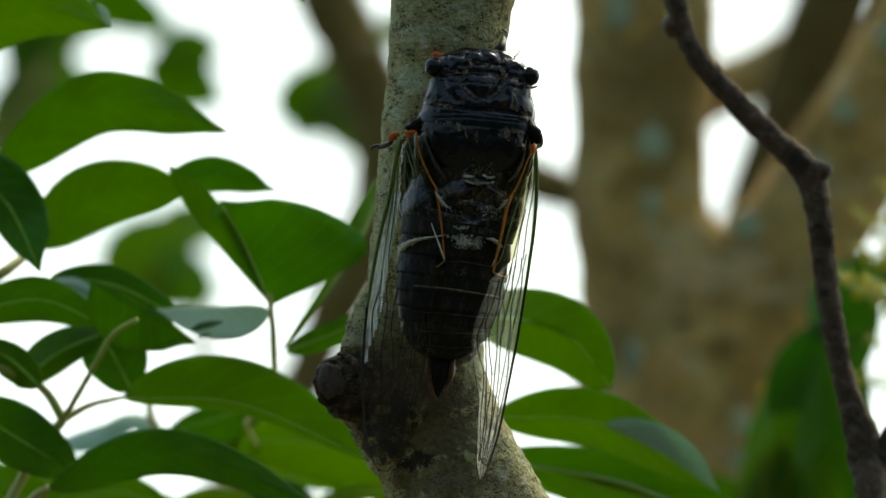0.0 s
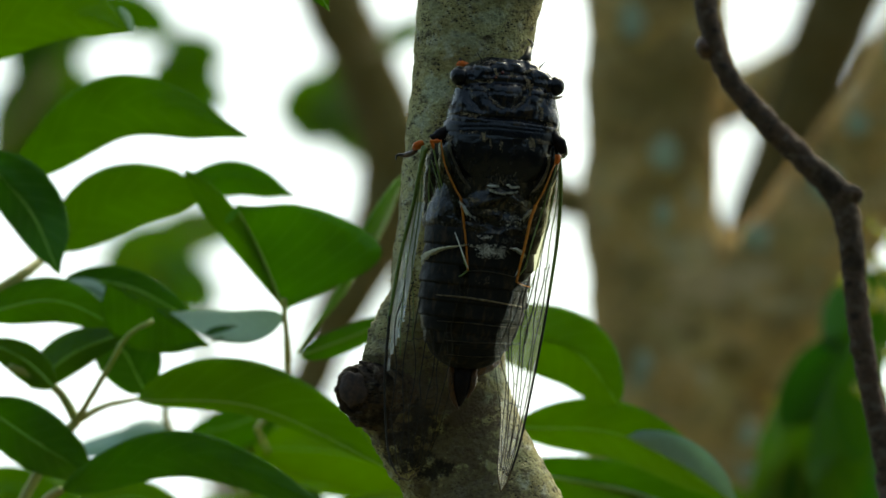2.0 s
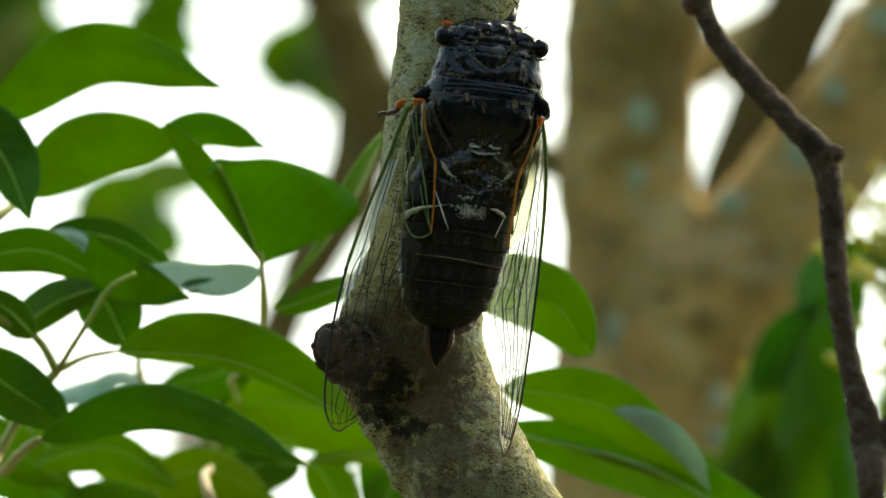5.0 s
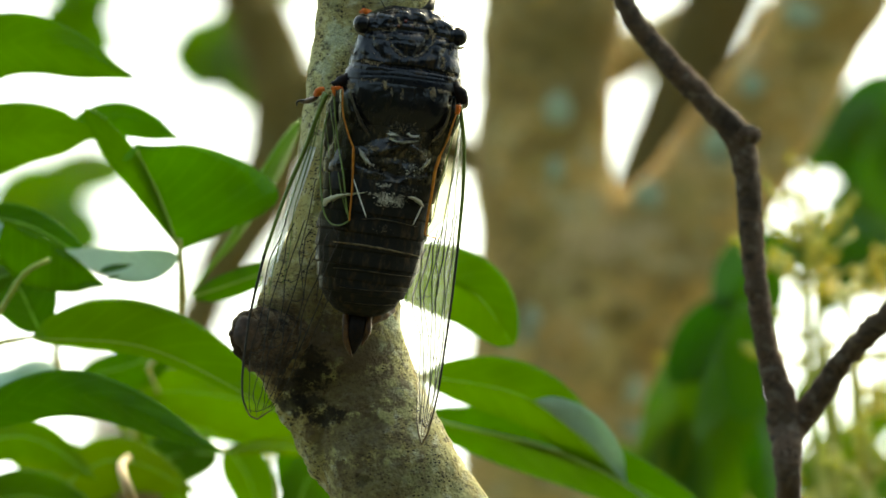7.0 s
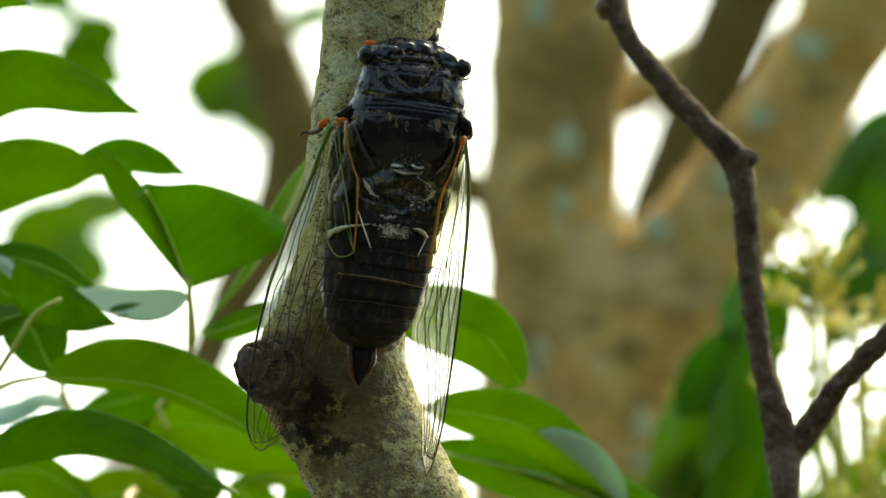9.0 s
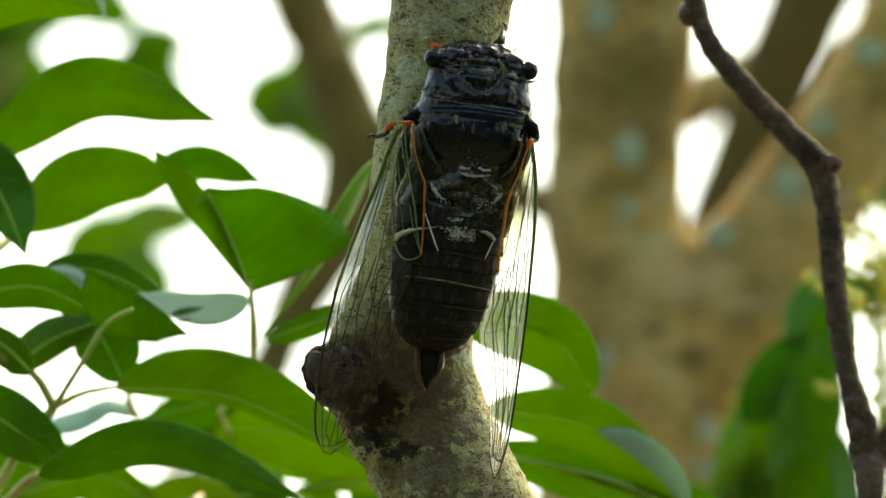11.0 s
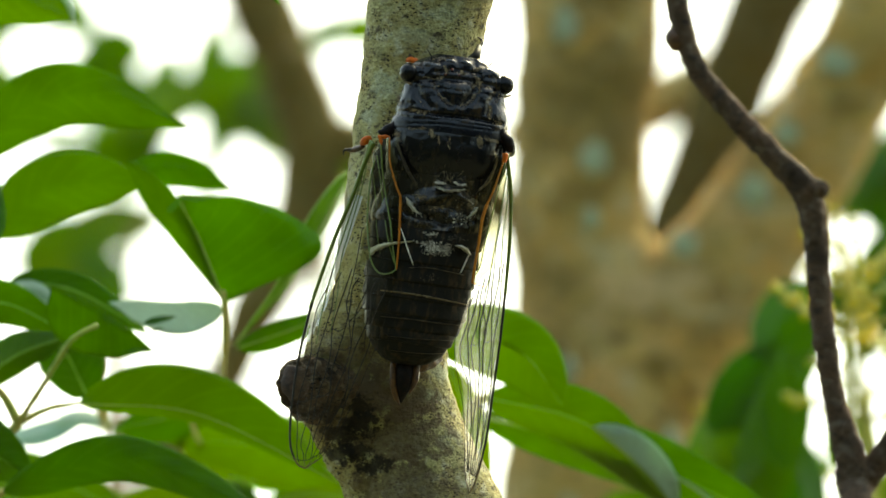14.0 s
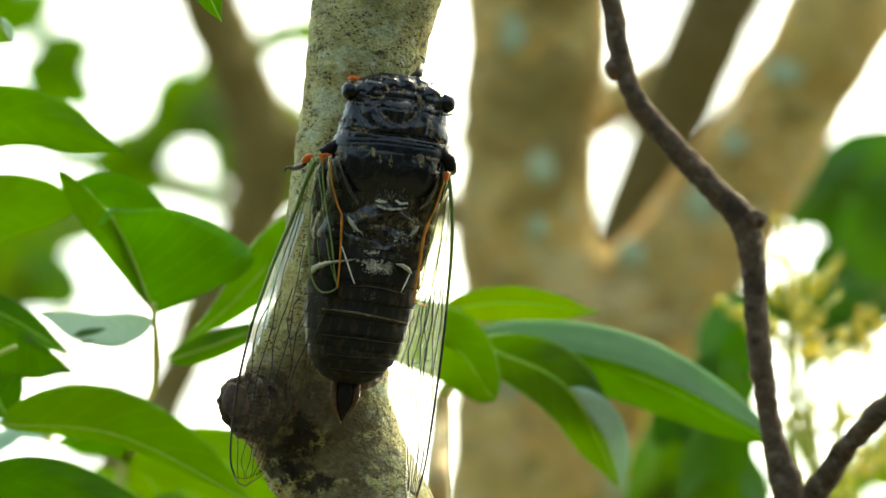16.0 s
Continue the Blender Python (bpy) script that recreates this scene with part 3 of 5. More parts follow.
# ---- leaves ----
def leaf(parent, base, mid, tip, up, down, mat=LEAF, under=LEAF_UNDER, tilt=0.35, blunt=False, fold=0.38, flip=False, ripple=0.10, rib=True, hinged=False, peak=0.82):
    """One leaflet: its rib runs from base through mid to tip; up and down are the blade's half widths on both sides (m); tilt leans the lower edge away."""
    n, m = 26, 6
    line = [Vector(p) for p in spline([tuple(base), tuple(mid), tuple(tip)], n)]
    seed = Vector(base) * 61
    bm = bmesh.new()
    uvl = bm.loops.layers.uv.new("UVMap")
    grid = []
    for i, p in enumerate(line):
        s = i / (n - 1)
        if blunt:
            w = max(0.0, math.sin(math.pi * min(1, s ** 0.85))) ** 0.55
        else:
            w = (math.sin(math.pi * s ** peak)) ** 0.68 if 0 < s < 1 else 0.0
            pinch = min(1.0, max(0.0, (s - 0.78) / 0.2))
            w *= 1 - 0.5 * pinch * pinch * (3 - 2 * pinch) if peak < 1 else 1.0
            w = max(w, 0.02 * (1 - s))
        way = (line[min(i + 1, n - 1)] - line[max(i - 1, 0)]).normalized()
        across = Vector((-way.z, 0, way.x))
        if across.length < 1e-6:
            across = Vector((0, 0, 1))
        across.normalize()
        if across.z < 0:
            across = -across
        row = []
        for j in range(-m, m + 1):
            r = j / m
            half = up if r > 0 else down
            off = half * w * r
            deep = -tilt * off + fold * abs(off) * (1 if not flip else -1) + ripple * half * noise.noise(seed + Vector((s * 4, r * 1.5, 0)))
            row.append((p + across * off + Vector((0, deep, 0)), s, 0.5 + 0.5 * r))
        grid.append(row)
    thick = Vector((0, 0.00022, 0))
    sheets = []
    for shift in (-thick / 2, thick / 2):
        sheets.append([[(bm.verts.new(q + shift), s, r) for q, s, r in row] for row in grid])
    for k, sheet in enumerate(sheets):
        for a, b in zip(sheet, sheet[1:]):
            for j in range(2 * m):
                quad = [a[j], a[j + 1], b[j + 1], b[j]]
                if k:
                    quad.reverse()
                f = bm.faces.new([q[0] for q in quad])
                f.material_index = k if not flip else 1 - k
                for loop, q in zip(f.loops, quad):
                    loop[uvl].uv = (q[1], q[2])
    for j in (0, 2 * m):
        for i in range(n - 1):
            f = bm.faces.new((sheets[0][i][j][0], sheets[0][i + 1][j][0], sheets[1][i + 1][j][0], sheets[1][i][j][0]))
            f.material_index = 2
    bmesh.ops.recalc_face_normals(bm, faces=bm.faces)
    ob = part("leaf", bm, None, parent, mats=[mat, under, RIM_LIGHT])
    if hinged:
        shift = Vector(base) - ORIGIN[parent.name]
        ob.data.transform(Matrix.Translation(-shift))
        ob.location = shift
        ORIGIN[ob.name] = Vector(base)
    if rib:
        lift = Vector((0, -0.00012, 0))
        part("midrib", tube([q + lift for q in line[::3] + [line[-1]]], [0.0002, 0.00018, 0.00013, 0.00006] if rib is True else [0.00016, 0.00015, 0.00012, 0.00005], 24, 6), RIB if rib is True else RIB_PALE, ob)
    return ob


def stem(parent, points, radii, mat=STEM, name="stem", n=24, rough=0.00008):
    return part(name, tube(points, radii, n, 8 if n < 40 else 14, rough, 700), mat, parent)


def spray(name, o, label, leaves, stems, place=at_b, group="leafy sprays round the perch"):
    th = thing(name, o, label, "leaves", group)
    for pts, r0, r1, mat in stems:
        stem(th, [place(*p) for p in pts], [r0, (r0 + r1) / 2, r1], mat)
    for u0, v0, um, vm, u1, v1, up, down, d, dt, kw in leaves:
        leaf(th, place(u0, v0, d), place(um, vm, d + 0.35 * dt), place(u1, v1, d + dt), mm(up, d), mm(down, d), **kw)
    return th


D1 = 1.625
spray_a = spray("leaf_spray", at_b(0, 330, D1), "glossy dark green arching leaflets on a thin stalk", [
    (-150, 130, 60, 34, 208, 62, 66, 46, D1 - 0.01, -0.01, dict(mat=LEAF, tilt=0.5, rib=False)),
    (184, 18, 200, 38, 209, 68, 7, 7, D1 - 0.021, 0.0, dict(mat=LEAF_TEAL_SHEEN, under=LEAF_TEAL_SHEEN, tilt=-0.3, rib=False)),
    (2, 318, 185, 192, 418, 247, 56, 58, D1, -0.012, dict(mat=LEAF, tilt=0.4, rib=False)),
    (290, 345, 390, 318, 500, 352, 30, 34, D1 + 0.03, 0.0, dict(mat=LEAF, tilt=0.3, rib=False)),
    (70, 445, 190, 357, 360, 345, 62, 55, D1 + 0.012, 0.004, dict(mat=LEAF, tilt=0.5, rib=False)),
    (-60, 280, 28, 378, 82, 494, 62, 46, D1 - 0.012, -0.004, dict(mat=LEAF_DARK)),
], [
    ([(2, 318, D1), (-60, 420, D1), (-160, 700, D1 + 0.01)], 0.0006, 0.0011, STEM),
    ([(70, 445, D1 + 0.012), (20, 490, D1), (-90, 560, D1)], 0.0006, 0.0010, STEM),
    ([(-150, 120, D1 - 0.01), (-190, 400, D1), (-160, 700, D1 + 0.01)], 0.0006, 0.0011, STEM),
    ([(-160, 700, D1 + 0.01), (-60, 1300, 1.65), (500, 2400, 2.0), (950, 3300, 2.17)], 0.0008, 0.0022, STEM_BROWN),
])
spray_b = spray("leaf_spray", at_b(487, 632, D1 - 0.005), "folded bright green leaflets and one leaflet painted pale with sky sheen at a stalk joint", [
    (474, 545, 396, 422, 300, 302, 27, 24, D1 - 0.009, -0.002, dict(mat=LEAF, tilt=0.2, peak=1.5, fold=0.1, rib=False)),
    (372, 396, 384, 380, 402, 362, 4, 9, D1 - 0.016, 0.0, dict(mat=LEAF_UNDER, tilt=0.2, fold=0.0, rib=False)),
    (479, 551, 440, 458, 390, 364, 200, 4, D1 - 0.008, 0.0, dict(mat=LEAF, peak=0.43, tilt=0.25, fold=0.2, ripple=0.03, rib=False)),
    (478, 562, 390, 578, 274, 556, 27, 33, D1 - 0.004, -0.003, dict(mat=LEAF_TEAL_SHEEN, under=LEAF_TEAL_SHEEN, tilt=-0.8, fold=0.0, ripple=0.02, rib=False)),
    # dark reflection mark in the sheen, made of two deep green pieces
    (338, 592, 362, 584, 398, 578, 5, 8, D1 - 0.0085, 0.0, dict(mat=LEAF_DARK, under=LEAF_DARK, tilt=-0.6, fold=0.0, ripple=0.4, rib=False)),
    (350, 606, 362, 602, 374, 597, 2, 3, D1 - 0.0085, 0.0, dict(mat=LEAF_DARK, under=LEAF_DARK, tilt=-0.6, fold=0.0, ripple=0.4, rib=False)),
    (505, 632, 590, 600, 720, 545, 22, 24, D1 + 0.002, 0.004, dict(mat=LEAF, rib="pale")),
], [
    ([(484, 640, D1 - 0.005), (482, 590, D1 - 0.008), (477, 530, D1 - 0.01)], 0.0005, 0.0004, STEM),
    ([(478, 550, D1 - 0.0105), (456, 494, D1 - 0.0105), (428, 432, D1 - 0.0105), (396, 374, D1 - 0.013)], 0.0002, 0.00006, RIB_PALE),
    ([(484, 636, D1 - 0.005), (480, 690, D1 + 0.02), (454, 730, 1.68), (430, 760, 1.70)], 0.0004, 0.0004, STEM),
    ([(430, 760, 1.70), (450, 800, 1.74), (500, 880, 1.80), (820, 1000, 1.84), (940, 1500, 1.9), (960, 2700, 2.18)], 0.0003, 0.0007, STEM),
])
long_leaf = leaf(spray_b, at_b(500, 626, D1 + 0.006), at_b(600, 500, D1 + 0.007), at_b(700, 320, D1 + 0.01), mm(44, D1), mm(44, D1), mat=LEAF, rib="pale", fold=0.1, tilt=0.0, hinged=True, peak=2.3)
D2 = 1.605
spray_n = spray("leaf_spray", at_b(110, 748, D2), "forked green stalk with broad glossy drooping leaflets", [
    (162, 503, 262, 556, 346, 614, 7, 84, D2 - 0.008, 0.0, dict(mat=LEAF, tilt=0.3, fold=0.2, peak=0.66, rib=False)),
    (80, 506, 140, 512, 190, 560, 12, 26, D2 + 0.018, 0.0, dict(mat=LEAF_TEAL_SHEEN, under=LEAF_TEAL_SHEEN, tilt=-0.6, rib=False)),
    (215, 711, 430, 724, 678, 838, 80, 18, D2 + 0.003, -0.004, dict(mat=LEAF, tilt=0.45, rib="pale")),
    (84, 870, 300, 808, 570, 905, 44, 40, D2 - 0.012, -0.012, dict(mat=LEAF, tilt=0.4, rib=False)),
    (-60, 720, 40, 788, 150, 850, 60, 52, D2 - 0.004, -0.002, dict(mat=LEAF, tilt=0.4)),
    (-60, 560, 70, 536, 190, 586, 42, 40, D2 + 0.004, -0.002, dict(mat=LEAF, tilt=0.4)),
    (85, 500, 205, 512, 340, 585, 32, 40, D2 + 0.02, 0.0, dict(mat=LEAF_DARK, tilt=0.4)),
    (25, 690, 105, 628, 200, 590, 40, 32, D2 + 0.012, 0.0, dict(mat=LEAF, tilt=-0.2)),
    (232, 700, 185, 615, 120, 575, 62, 56, D2 + 0.016, 0.0, dict(mat=LEAF_DARK)),
    (70, 690, 15, 640, -60, 605, 30, 34, D2 - 0.005, 0.0, dict(mat=LEAF, tilt=0.3)),
], [
    ([(110, 748, D2), (136, 704, D2 - 0.006), (163, 658, D2 - 0.0105)], 0.00046, 0.0004, STEM),
    ([(163, 658, D2 - 0.0105), (191, 608, D2 - 0.0125), (214, 586, D2 - 0.0130), (244, 571, D2 - 0.0125)], 0.0004, 0.00036, RIB_PALE),
    ([(110, 748, D2), (160, 722, D2), (217, 709, D2 + 0.002)], 0.0005, 0.0003, STEM),
    ([(110, 748, D2), (70, 690, D2 - 0.002), (-10, 652, D2 - 0.005)], 0.0007, 0.0005, STEM),
    ([(110, 748, D2), (60, 810, D2), (10, 900, D2)], 0.0007, 0.0008, STEM),
    ([(84, 870, D2 - 0.012), (60, 885, D2 - 0.01), (20, 930, D2)], 0.0006, 0.0008, STEM),
    ([(10, 900, D2), (-40, 1150, 1.58), (400, 2200, 1.9), (950, 3000, 2.17)], 0.0008, 0.0022, STEM_BROWN),
])
D3 = 1.74
spray("leaf_spray", at_b(560, 815, D3), "light green leaflets in the shade below the branch", [
    (470, 715, 385, 752, 285, 778, 32, 46, D3 - 0.02, 0.0, dict(mat=LEAF)),
    (740, 850, 575, 800, 375, 792, 62, 66, D3, 0.0, dict(mat=LEAF_YOUNG, tilt=0.3)),
    (290, 770, 232, 758, 172, 772, 16, 14, D3, 0.0, dict(mat=LEAF_TEAL_SHEEN, under=LEAF_TEAL_SHEEN, tilt=-0.8, rib=False)),
    (240, 760, 160, 790, 90, 800, 22, 20, D3 + 0.01, 0.0, dict(mat=LEAF_TEAL_SHEEN, under=LEAF_TEAL_SHEEN, tilt=-0.8, rib=False)),
    (560, 900, 480, 905, 380, 960, 40, 50, D3 - 0.01, 0.0, dict(mat=LEAF)),
    (420, 800, 470, 850, 540, 930, 30, 30, D3 + 0.01, 0.0, dict(mat=LEAF_YOUNG)),
    (745, 850, 720, 900, 690, 1010, 62, 70, D3 + 0.01, 0.0, dict(mat=LEAF)),
    (40, 850, 160, 855, 300, 905, 34, 40, D3 - 0.02, 0.0, dict(mat=LEAF, tilt=0.3)),
    (180, 905, 300, 930, 390, 1010, 40, 44, D3 - 0.01, 0.0, dict(mat=LEAF_YOUNG, tilt=0.3)),
    (640, 872, 560, 862, 470, 850, 12, 16, D3 + 0.02, 0.0, dict(mat=LEAF_YOUNG)),
    (-40, 930, 90, 950, 200, 1020, 50, 44, D3, 0.0, dict(mat=LEAF, tilt=0.3)),
], [
    ([(280, 700, D3 - 0.02), (265, 730, D3 - 0.01), (280, 775, D3)], 0.0006, 0.0006, STEM),
    ([(470, 715, D3 - 0.02), (420, 780, D3), (400, 900, D3)], 0.0006, 0.0008, STEM),
    ([(400, 900, D3), (415, 1000, 1.64), (700, 1500, 1.8), (950, 2200, 2.18)], 0.0005, 0.0016, STEM_BROWN),
])
D4 = 1.64
spray_r = spray("leaf_spray", at_b(880, 740, D4), "long pointed leaflets with pale sky sheen painted on, beyond the branch", [
], [
    ([(888, 752, D4), (860, 770, D4), (820, 850, D4)], 0.0007, 0.0009, STEM),
    ([(820, 850, D4), (830, 1200, 1.65), (960, 2000, 2.18)], 0.0010, 0.003, STEM_BROWN),
])
leaf_rc = leaf(spray_r, at_b(880, 752, D4), at_b(1080, 768, D4), at_b(1280, 888, D4 + 0.006), mm(58, D4), mm(46, D4), mat=LEAF, tilt=0.5, hinged=True)
leaf_rb = leaf(spray_r, at_b(868, 728, D4 + 0.01), at_b(1150, 825, D4 + 0.012), at_b(1440, 985, D4 + 0.016), mm(58, D4), mm(52, D4), mat=LEAF, tilt=0.5, hinged=True)
leaf_ra = leaf(spray_r, at_b(815, 692, D4 + 0.02), at_b(862, 815, D4 + 0.02), at_b(888, 968, D4 + 0.024), mm(32, D4), mm(32, D4), mat=LEAF_YOUNG, tilt=0.4, hinged=True)
# extra blades painted pale for the sky sheen on the leaflets' upper halves
leaf_rb2 = leaf(leaf_rb, at_b(880, 730, D4 + 0.006), at_b(1165, 812, D4 + 0.006), at_b(1438, 980, D4 + 0.012), mm(50, D4), mm(10, D4), mat=LEAF_PALE_SHEEN, under=LEAF_PALE_SHEEN, tilt=-0.6, fold=0.0, rib=False, hinged=True)
leaf(leaf_rc, at_b(1080, 768, D4 - 0.0008), at_b(1190, 822, D4 + 0.001), at_b(1282, 890, D4 + 0.005), mm(44, D4), mm(2, D4), mat=LEAF_TEAL_SHEEN, under=LEAF_TEAL_SHEEN, tilt=0.5, fold=0.38, rib=False).name = "leaf_fold"
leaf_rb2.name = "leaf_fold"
hanging = spray("leaf_spray", at(330, -190, 1.52), "single green leaflet hanging from above", [
    (318, -200, 380, -140, 414, -78, 24, 24, 1.52, 0.0, dict(mat=LEAF, blunt=False)),
], [([(318, -200, 1.52), (420, -420, 1.51), (735, -420, 1.505)], 0.0006, 0.0010, STEM)], place=at)
spray_q = spray("leaf_spray", at_b(860, 600, D4 - 0.01), "rounded bright green leaflet behind the clear wing", [
    (820, 575, 985, 612, 1072, 712, 62, 68, D4 - 0.012, 0.004, dict(mat=LEAF, blunt=True, tilt=0.25)),
], [
    ([(820, 575, D4 - 0.012), (800, 640, D4), (815, 900, D4)], 0.0007, 0.0010, STEM),
    ([(815, 900, D4), (840, 1300, 1.65), (962, 2100, 2.18)], 0.0010, 0.003, STEM_BROWN),
])

spray("leaf_spray", at(120, 850, 1.72), "soft light green leaflets low beside the stalks", [
    (-270, 750, -140, 775, 0, 850, 54, 54, 1.71, 0.0, dict(mat=LEAF, tilt=0.3)),
    (-80, 800, 50, 775, 175, 850, 34, 44, 1.70, 0.0, dict(mat=LEAF_YOUNG, tilt=0.3)),
    (60, 900, 200, 815, 350, 870, 44, 60, 1.72, 0.0, dict(mat=LEAF_YOUNG, tilt=0.3)),
    (-60, 900, 60, 880, 190, 930, 50, 40, 1.71, 0.0, dict(mat=LEAF, tilt=0.3)),
    (255, 760, 300, 840, 330, 930, 30, 34, 1.74, 0.0, dict(mat=LEAF_YOUNG, tilt=0.2)),
    (400, 790, 440, 850, 470, 950, 46, 40, 1.76, 0.0, dict(mat=LEAF, tilt=0.2)),
    (560, 800, 480, 790, 390, 800, 14, 16, 1.73, 0.0, dict(mat=LEAF_YOUNG)),
    (600, 790, 540, 860, 520, 960, 44, 60, 1.74, 0.0, dict(mat=LEAF, tilt=0.2)),
    (190, 720, 240, 745, 330, 760, 22, 26, 1.76, 0.0, dict(mat=LEAF_YOUNG)),
], [([(120, 860, 1.72), (180, 980, 1.73), (500, 1600, 1.8), (955, 2500, 2.18)], 0.0006, 0.002, STEM_BROWN),
    ([(560, 800, 1.73), (600, 792, 1.73), (640, 830, 1.72)], 0.0005, 0.0006, STEM_BROWN)], place=at)

# ---- the bare twig beside the branch ----
WD = 1.40
twig = thing("twig", at(1395, 900, WD), "bare dark brown forked twig with swollen nodes", "twig")
stem(twig, [at(1030, -330, WD), at(1070, -150, WD), at(1105, 5, WD), at(1180, 105, WD), at(1255, 185, WD), at(1308, 245, WD), at(1324, 330, WD), at(1336, 480, WD), at(1358, 620, WD), at(1390, 745, WD), at(1396, 900, WD), at(1400, 1300, WD + 0.05), at(1330, 2600, 1.9), at(1010, 3600, 2.15)],
     [mm(18, WD), mm(20, WD), mm(19, WD), mm(21, WD), mm(23, WD), mm(26, WD), mm(23, WD), mm(21, WD), mm(21, WD), mm(30, WD), mm(23, WD), 0.0019, 0.003, 0.004], TWIG_BARK, "shoot", 260, 0.0003)
stem(twig, [at(1392, 780, WD), at(1440, 715, WD), at(1500, 630, WD - 0.003), at(1570, 560, WD - 0.006), at(1700, 440, WD - 0.01), at(1900, 260, WD - 0.01)],
     [mm(24, WD), mm(23, WD), mm(20, WD), mm(21, WD), mm(17, WD), mm(12, WD)], TWIG_BARK, "shoot", 100, 0.0004)
part("node", ball(at(1322, 238, WD - 0.0005), (mm(26, WD), mm(24, WD), mm(20, WD)), 16, None, 0.25, 900), TWIG_BARK, twig)
part("bud", ball(at(1078, -28, WD), (mm(20, WD), mm(17, WD), mm(24, WD)), 14, None, 0.2, 900), RED_BROWN, twig, "rusty red bud")
part("node", ball(at(1388, 745, WD), (mm(34, WD), mm(30, WD), mm(32, WD)), 18, None, 0.2, 800), TWIG_BARK, twig)

# ---- the tree behind ----
FD = 2.9
far_base = plumb(at_b(480, 760, FD))
far_tree = thing("tree", far_base, "dark bent stem of a tree further off", "tree")
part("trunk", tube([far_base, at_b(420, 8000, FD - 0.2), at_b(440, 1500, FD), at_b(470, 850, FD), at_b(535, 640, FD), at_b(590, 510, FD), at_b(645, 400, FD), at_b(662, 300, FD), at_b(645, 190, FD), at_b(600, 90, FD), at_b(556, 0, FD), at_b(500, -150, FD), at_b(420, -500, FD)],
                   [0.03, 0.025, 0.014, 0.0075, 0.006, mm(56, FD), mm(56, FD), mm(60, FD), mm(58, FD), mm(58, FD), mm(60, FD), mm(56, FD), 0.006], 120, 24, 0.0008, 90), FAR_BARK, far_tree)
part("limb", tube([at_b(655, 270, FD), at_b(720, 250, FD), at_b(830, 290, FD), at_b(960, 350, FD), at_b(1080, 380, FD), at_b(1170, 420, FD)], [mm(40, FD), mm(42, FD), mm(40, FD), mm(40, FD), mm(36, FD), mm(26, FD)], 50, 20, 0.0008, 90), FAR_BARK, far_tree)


# ---- far foliage, out of focus ----
def far_spray(o, items, label, place, d, mats, stems=(), group="leafy sprays further off"):
    th = thing("leaf_spray", place(*o, d), label, "leaves", group)
    for u, v, ang, ln, w in items:
        a = radians(ang)
        du, dv = math.cos(a) * ln / 2, -math.sin(a) * ln / 2
        dd = random.uniform(-0.03, 0.03)
        leaf(th, place(u - du, v - dv, d + dd), place(u, v - 0.06 * ln, d + dd), place(u + du, v + dv, d + dd), mm(1.2 * w, d), mm(1.2 * w, d),
             mat=random.choice(mats), tilt=random.uniform(-0.6, 0.6), rib=False)
    for pts, r0, r1 in stems:
        stem(th, [place(u, v, dd) for u, v, dd in pts], [r0, r1], STEM_BROWN)
    return th


YD = 3.1
far_spray((60, 120), [(90, 60, 20, 220, 50), (60, 170, 60, 180, 48), (110, 190, 100, 150, 42), (300, 165, -30, 170, 45), (310, 110, 10, 130, 40), (200, 40, -20, 190, 40),
                      (270, 200, -70, 110, 30), (20, 90, 90, 160, 40), (5, 220, 80, 220, 50)], "blurred green leaves against the sky", at_b, YD, [LEAF, LEAF_YOUNG, LEAF],
          [([(60, 120, YD), (-200, 800, YD), (300, 3500, 3.0), (420, 6000, 2.9)], 0.001, 0.005)])
far_spray((560, 190), [(545, 190, 15, 180, 50), (575, 220, -45, 140, 48), (585, 150, 62, 170, 48), (600, 215, 85, 150, 50), (540, 215, 30, 130, 40)], "blurred star-like tuft of green leaves", at_b, YD, [LEAF_YOUNG],
          [([(600, 190, YD), (640, 200, FD + 0.02)], 0.001, 0.0014)])
far_spray((680, 60), [(684, 62, 40, 90, 22)], "small blurred green leaf", at_b, FD - 0.05, [LEAF_YOUNG], [([(655, 85, FD - 0.05), (600, 90, FD)], 0.0007, 0.001)])
far_spray((260, 470), [(240, 470, 20, 200, 60), (290, 520, -20, 160, 50), (220, 530, 70, 140, 45), (320, 420, 10, 200, 40)], "sunlit yellow-green leaves, out of focus", at_b, YD, [LEAF_YOUNG, LEAF_YOUNG, LEAF],
          [([(260, 470, YD), (350, 900, YD), (420, 4000, 2.95)], 0.001, 0.005)])
far_spray((520, 240), [(560, 60, 10, 110, 30), (520, 330, 70, 120, 30), (600, 300, 50, 120, 30)],
          "yellow-green leaves round the bent stem, out of focus", at_c, YD + 0.1, [LEAF_YOUNG, LEAF], [([(520, 240, YD + 0.1), (480, 600, YD), (420, 3000, 2.95)], 0.0008, 0.004)])
swinging = far_spray((320, 300), [(40, 30, 30, 170, 40), (300, 230, 35, 190, 36), (240, 300, 20, 170, 26), (345, 350, -28, 190, 24), (250, 345, 10, 150, 22), (420, 160, 20, 140, 30), (500, 210, -10, 150, 30), (400, 250, 80, 180, 22), (300, 160, 60, 120, 24), (30, 210, -10, 150, 36), (150, 292, -12, 190, 22), (385, 120, 70, 150, 26), (350, 195, 40, 160, 32), (455, 235, -60, 120, 22), (215, 262, 25, 140, 24)],
          "yellow-green leaves against the sky, out of focus", at_c, YD + 0.05, [LEAF_YOUNG, LEAF_YOUNG, LEAF], [([(320, 300, YD), (200, 900, YD), (300, 4000, 2.95)], 0.0008, 0.004)])
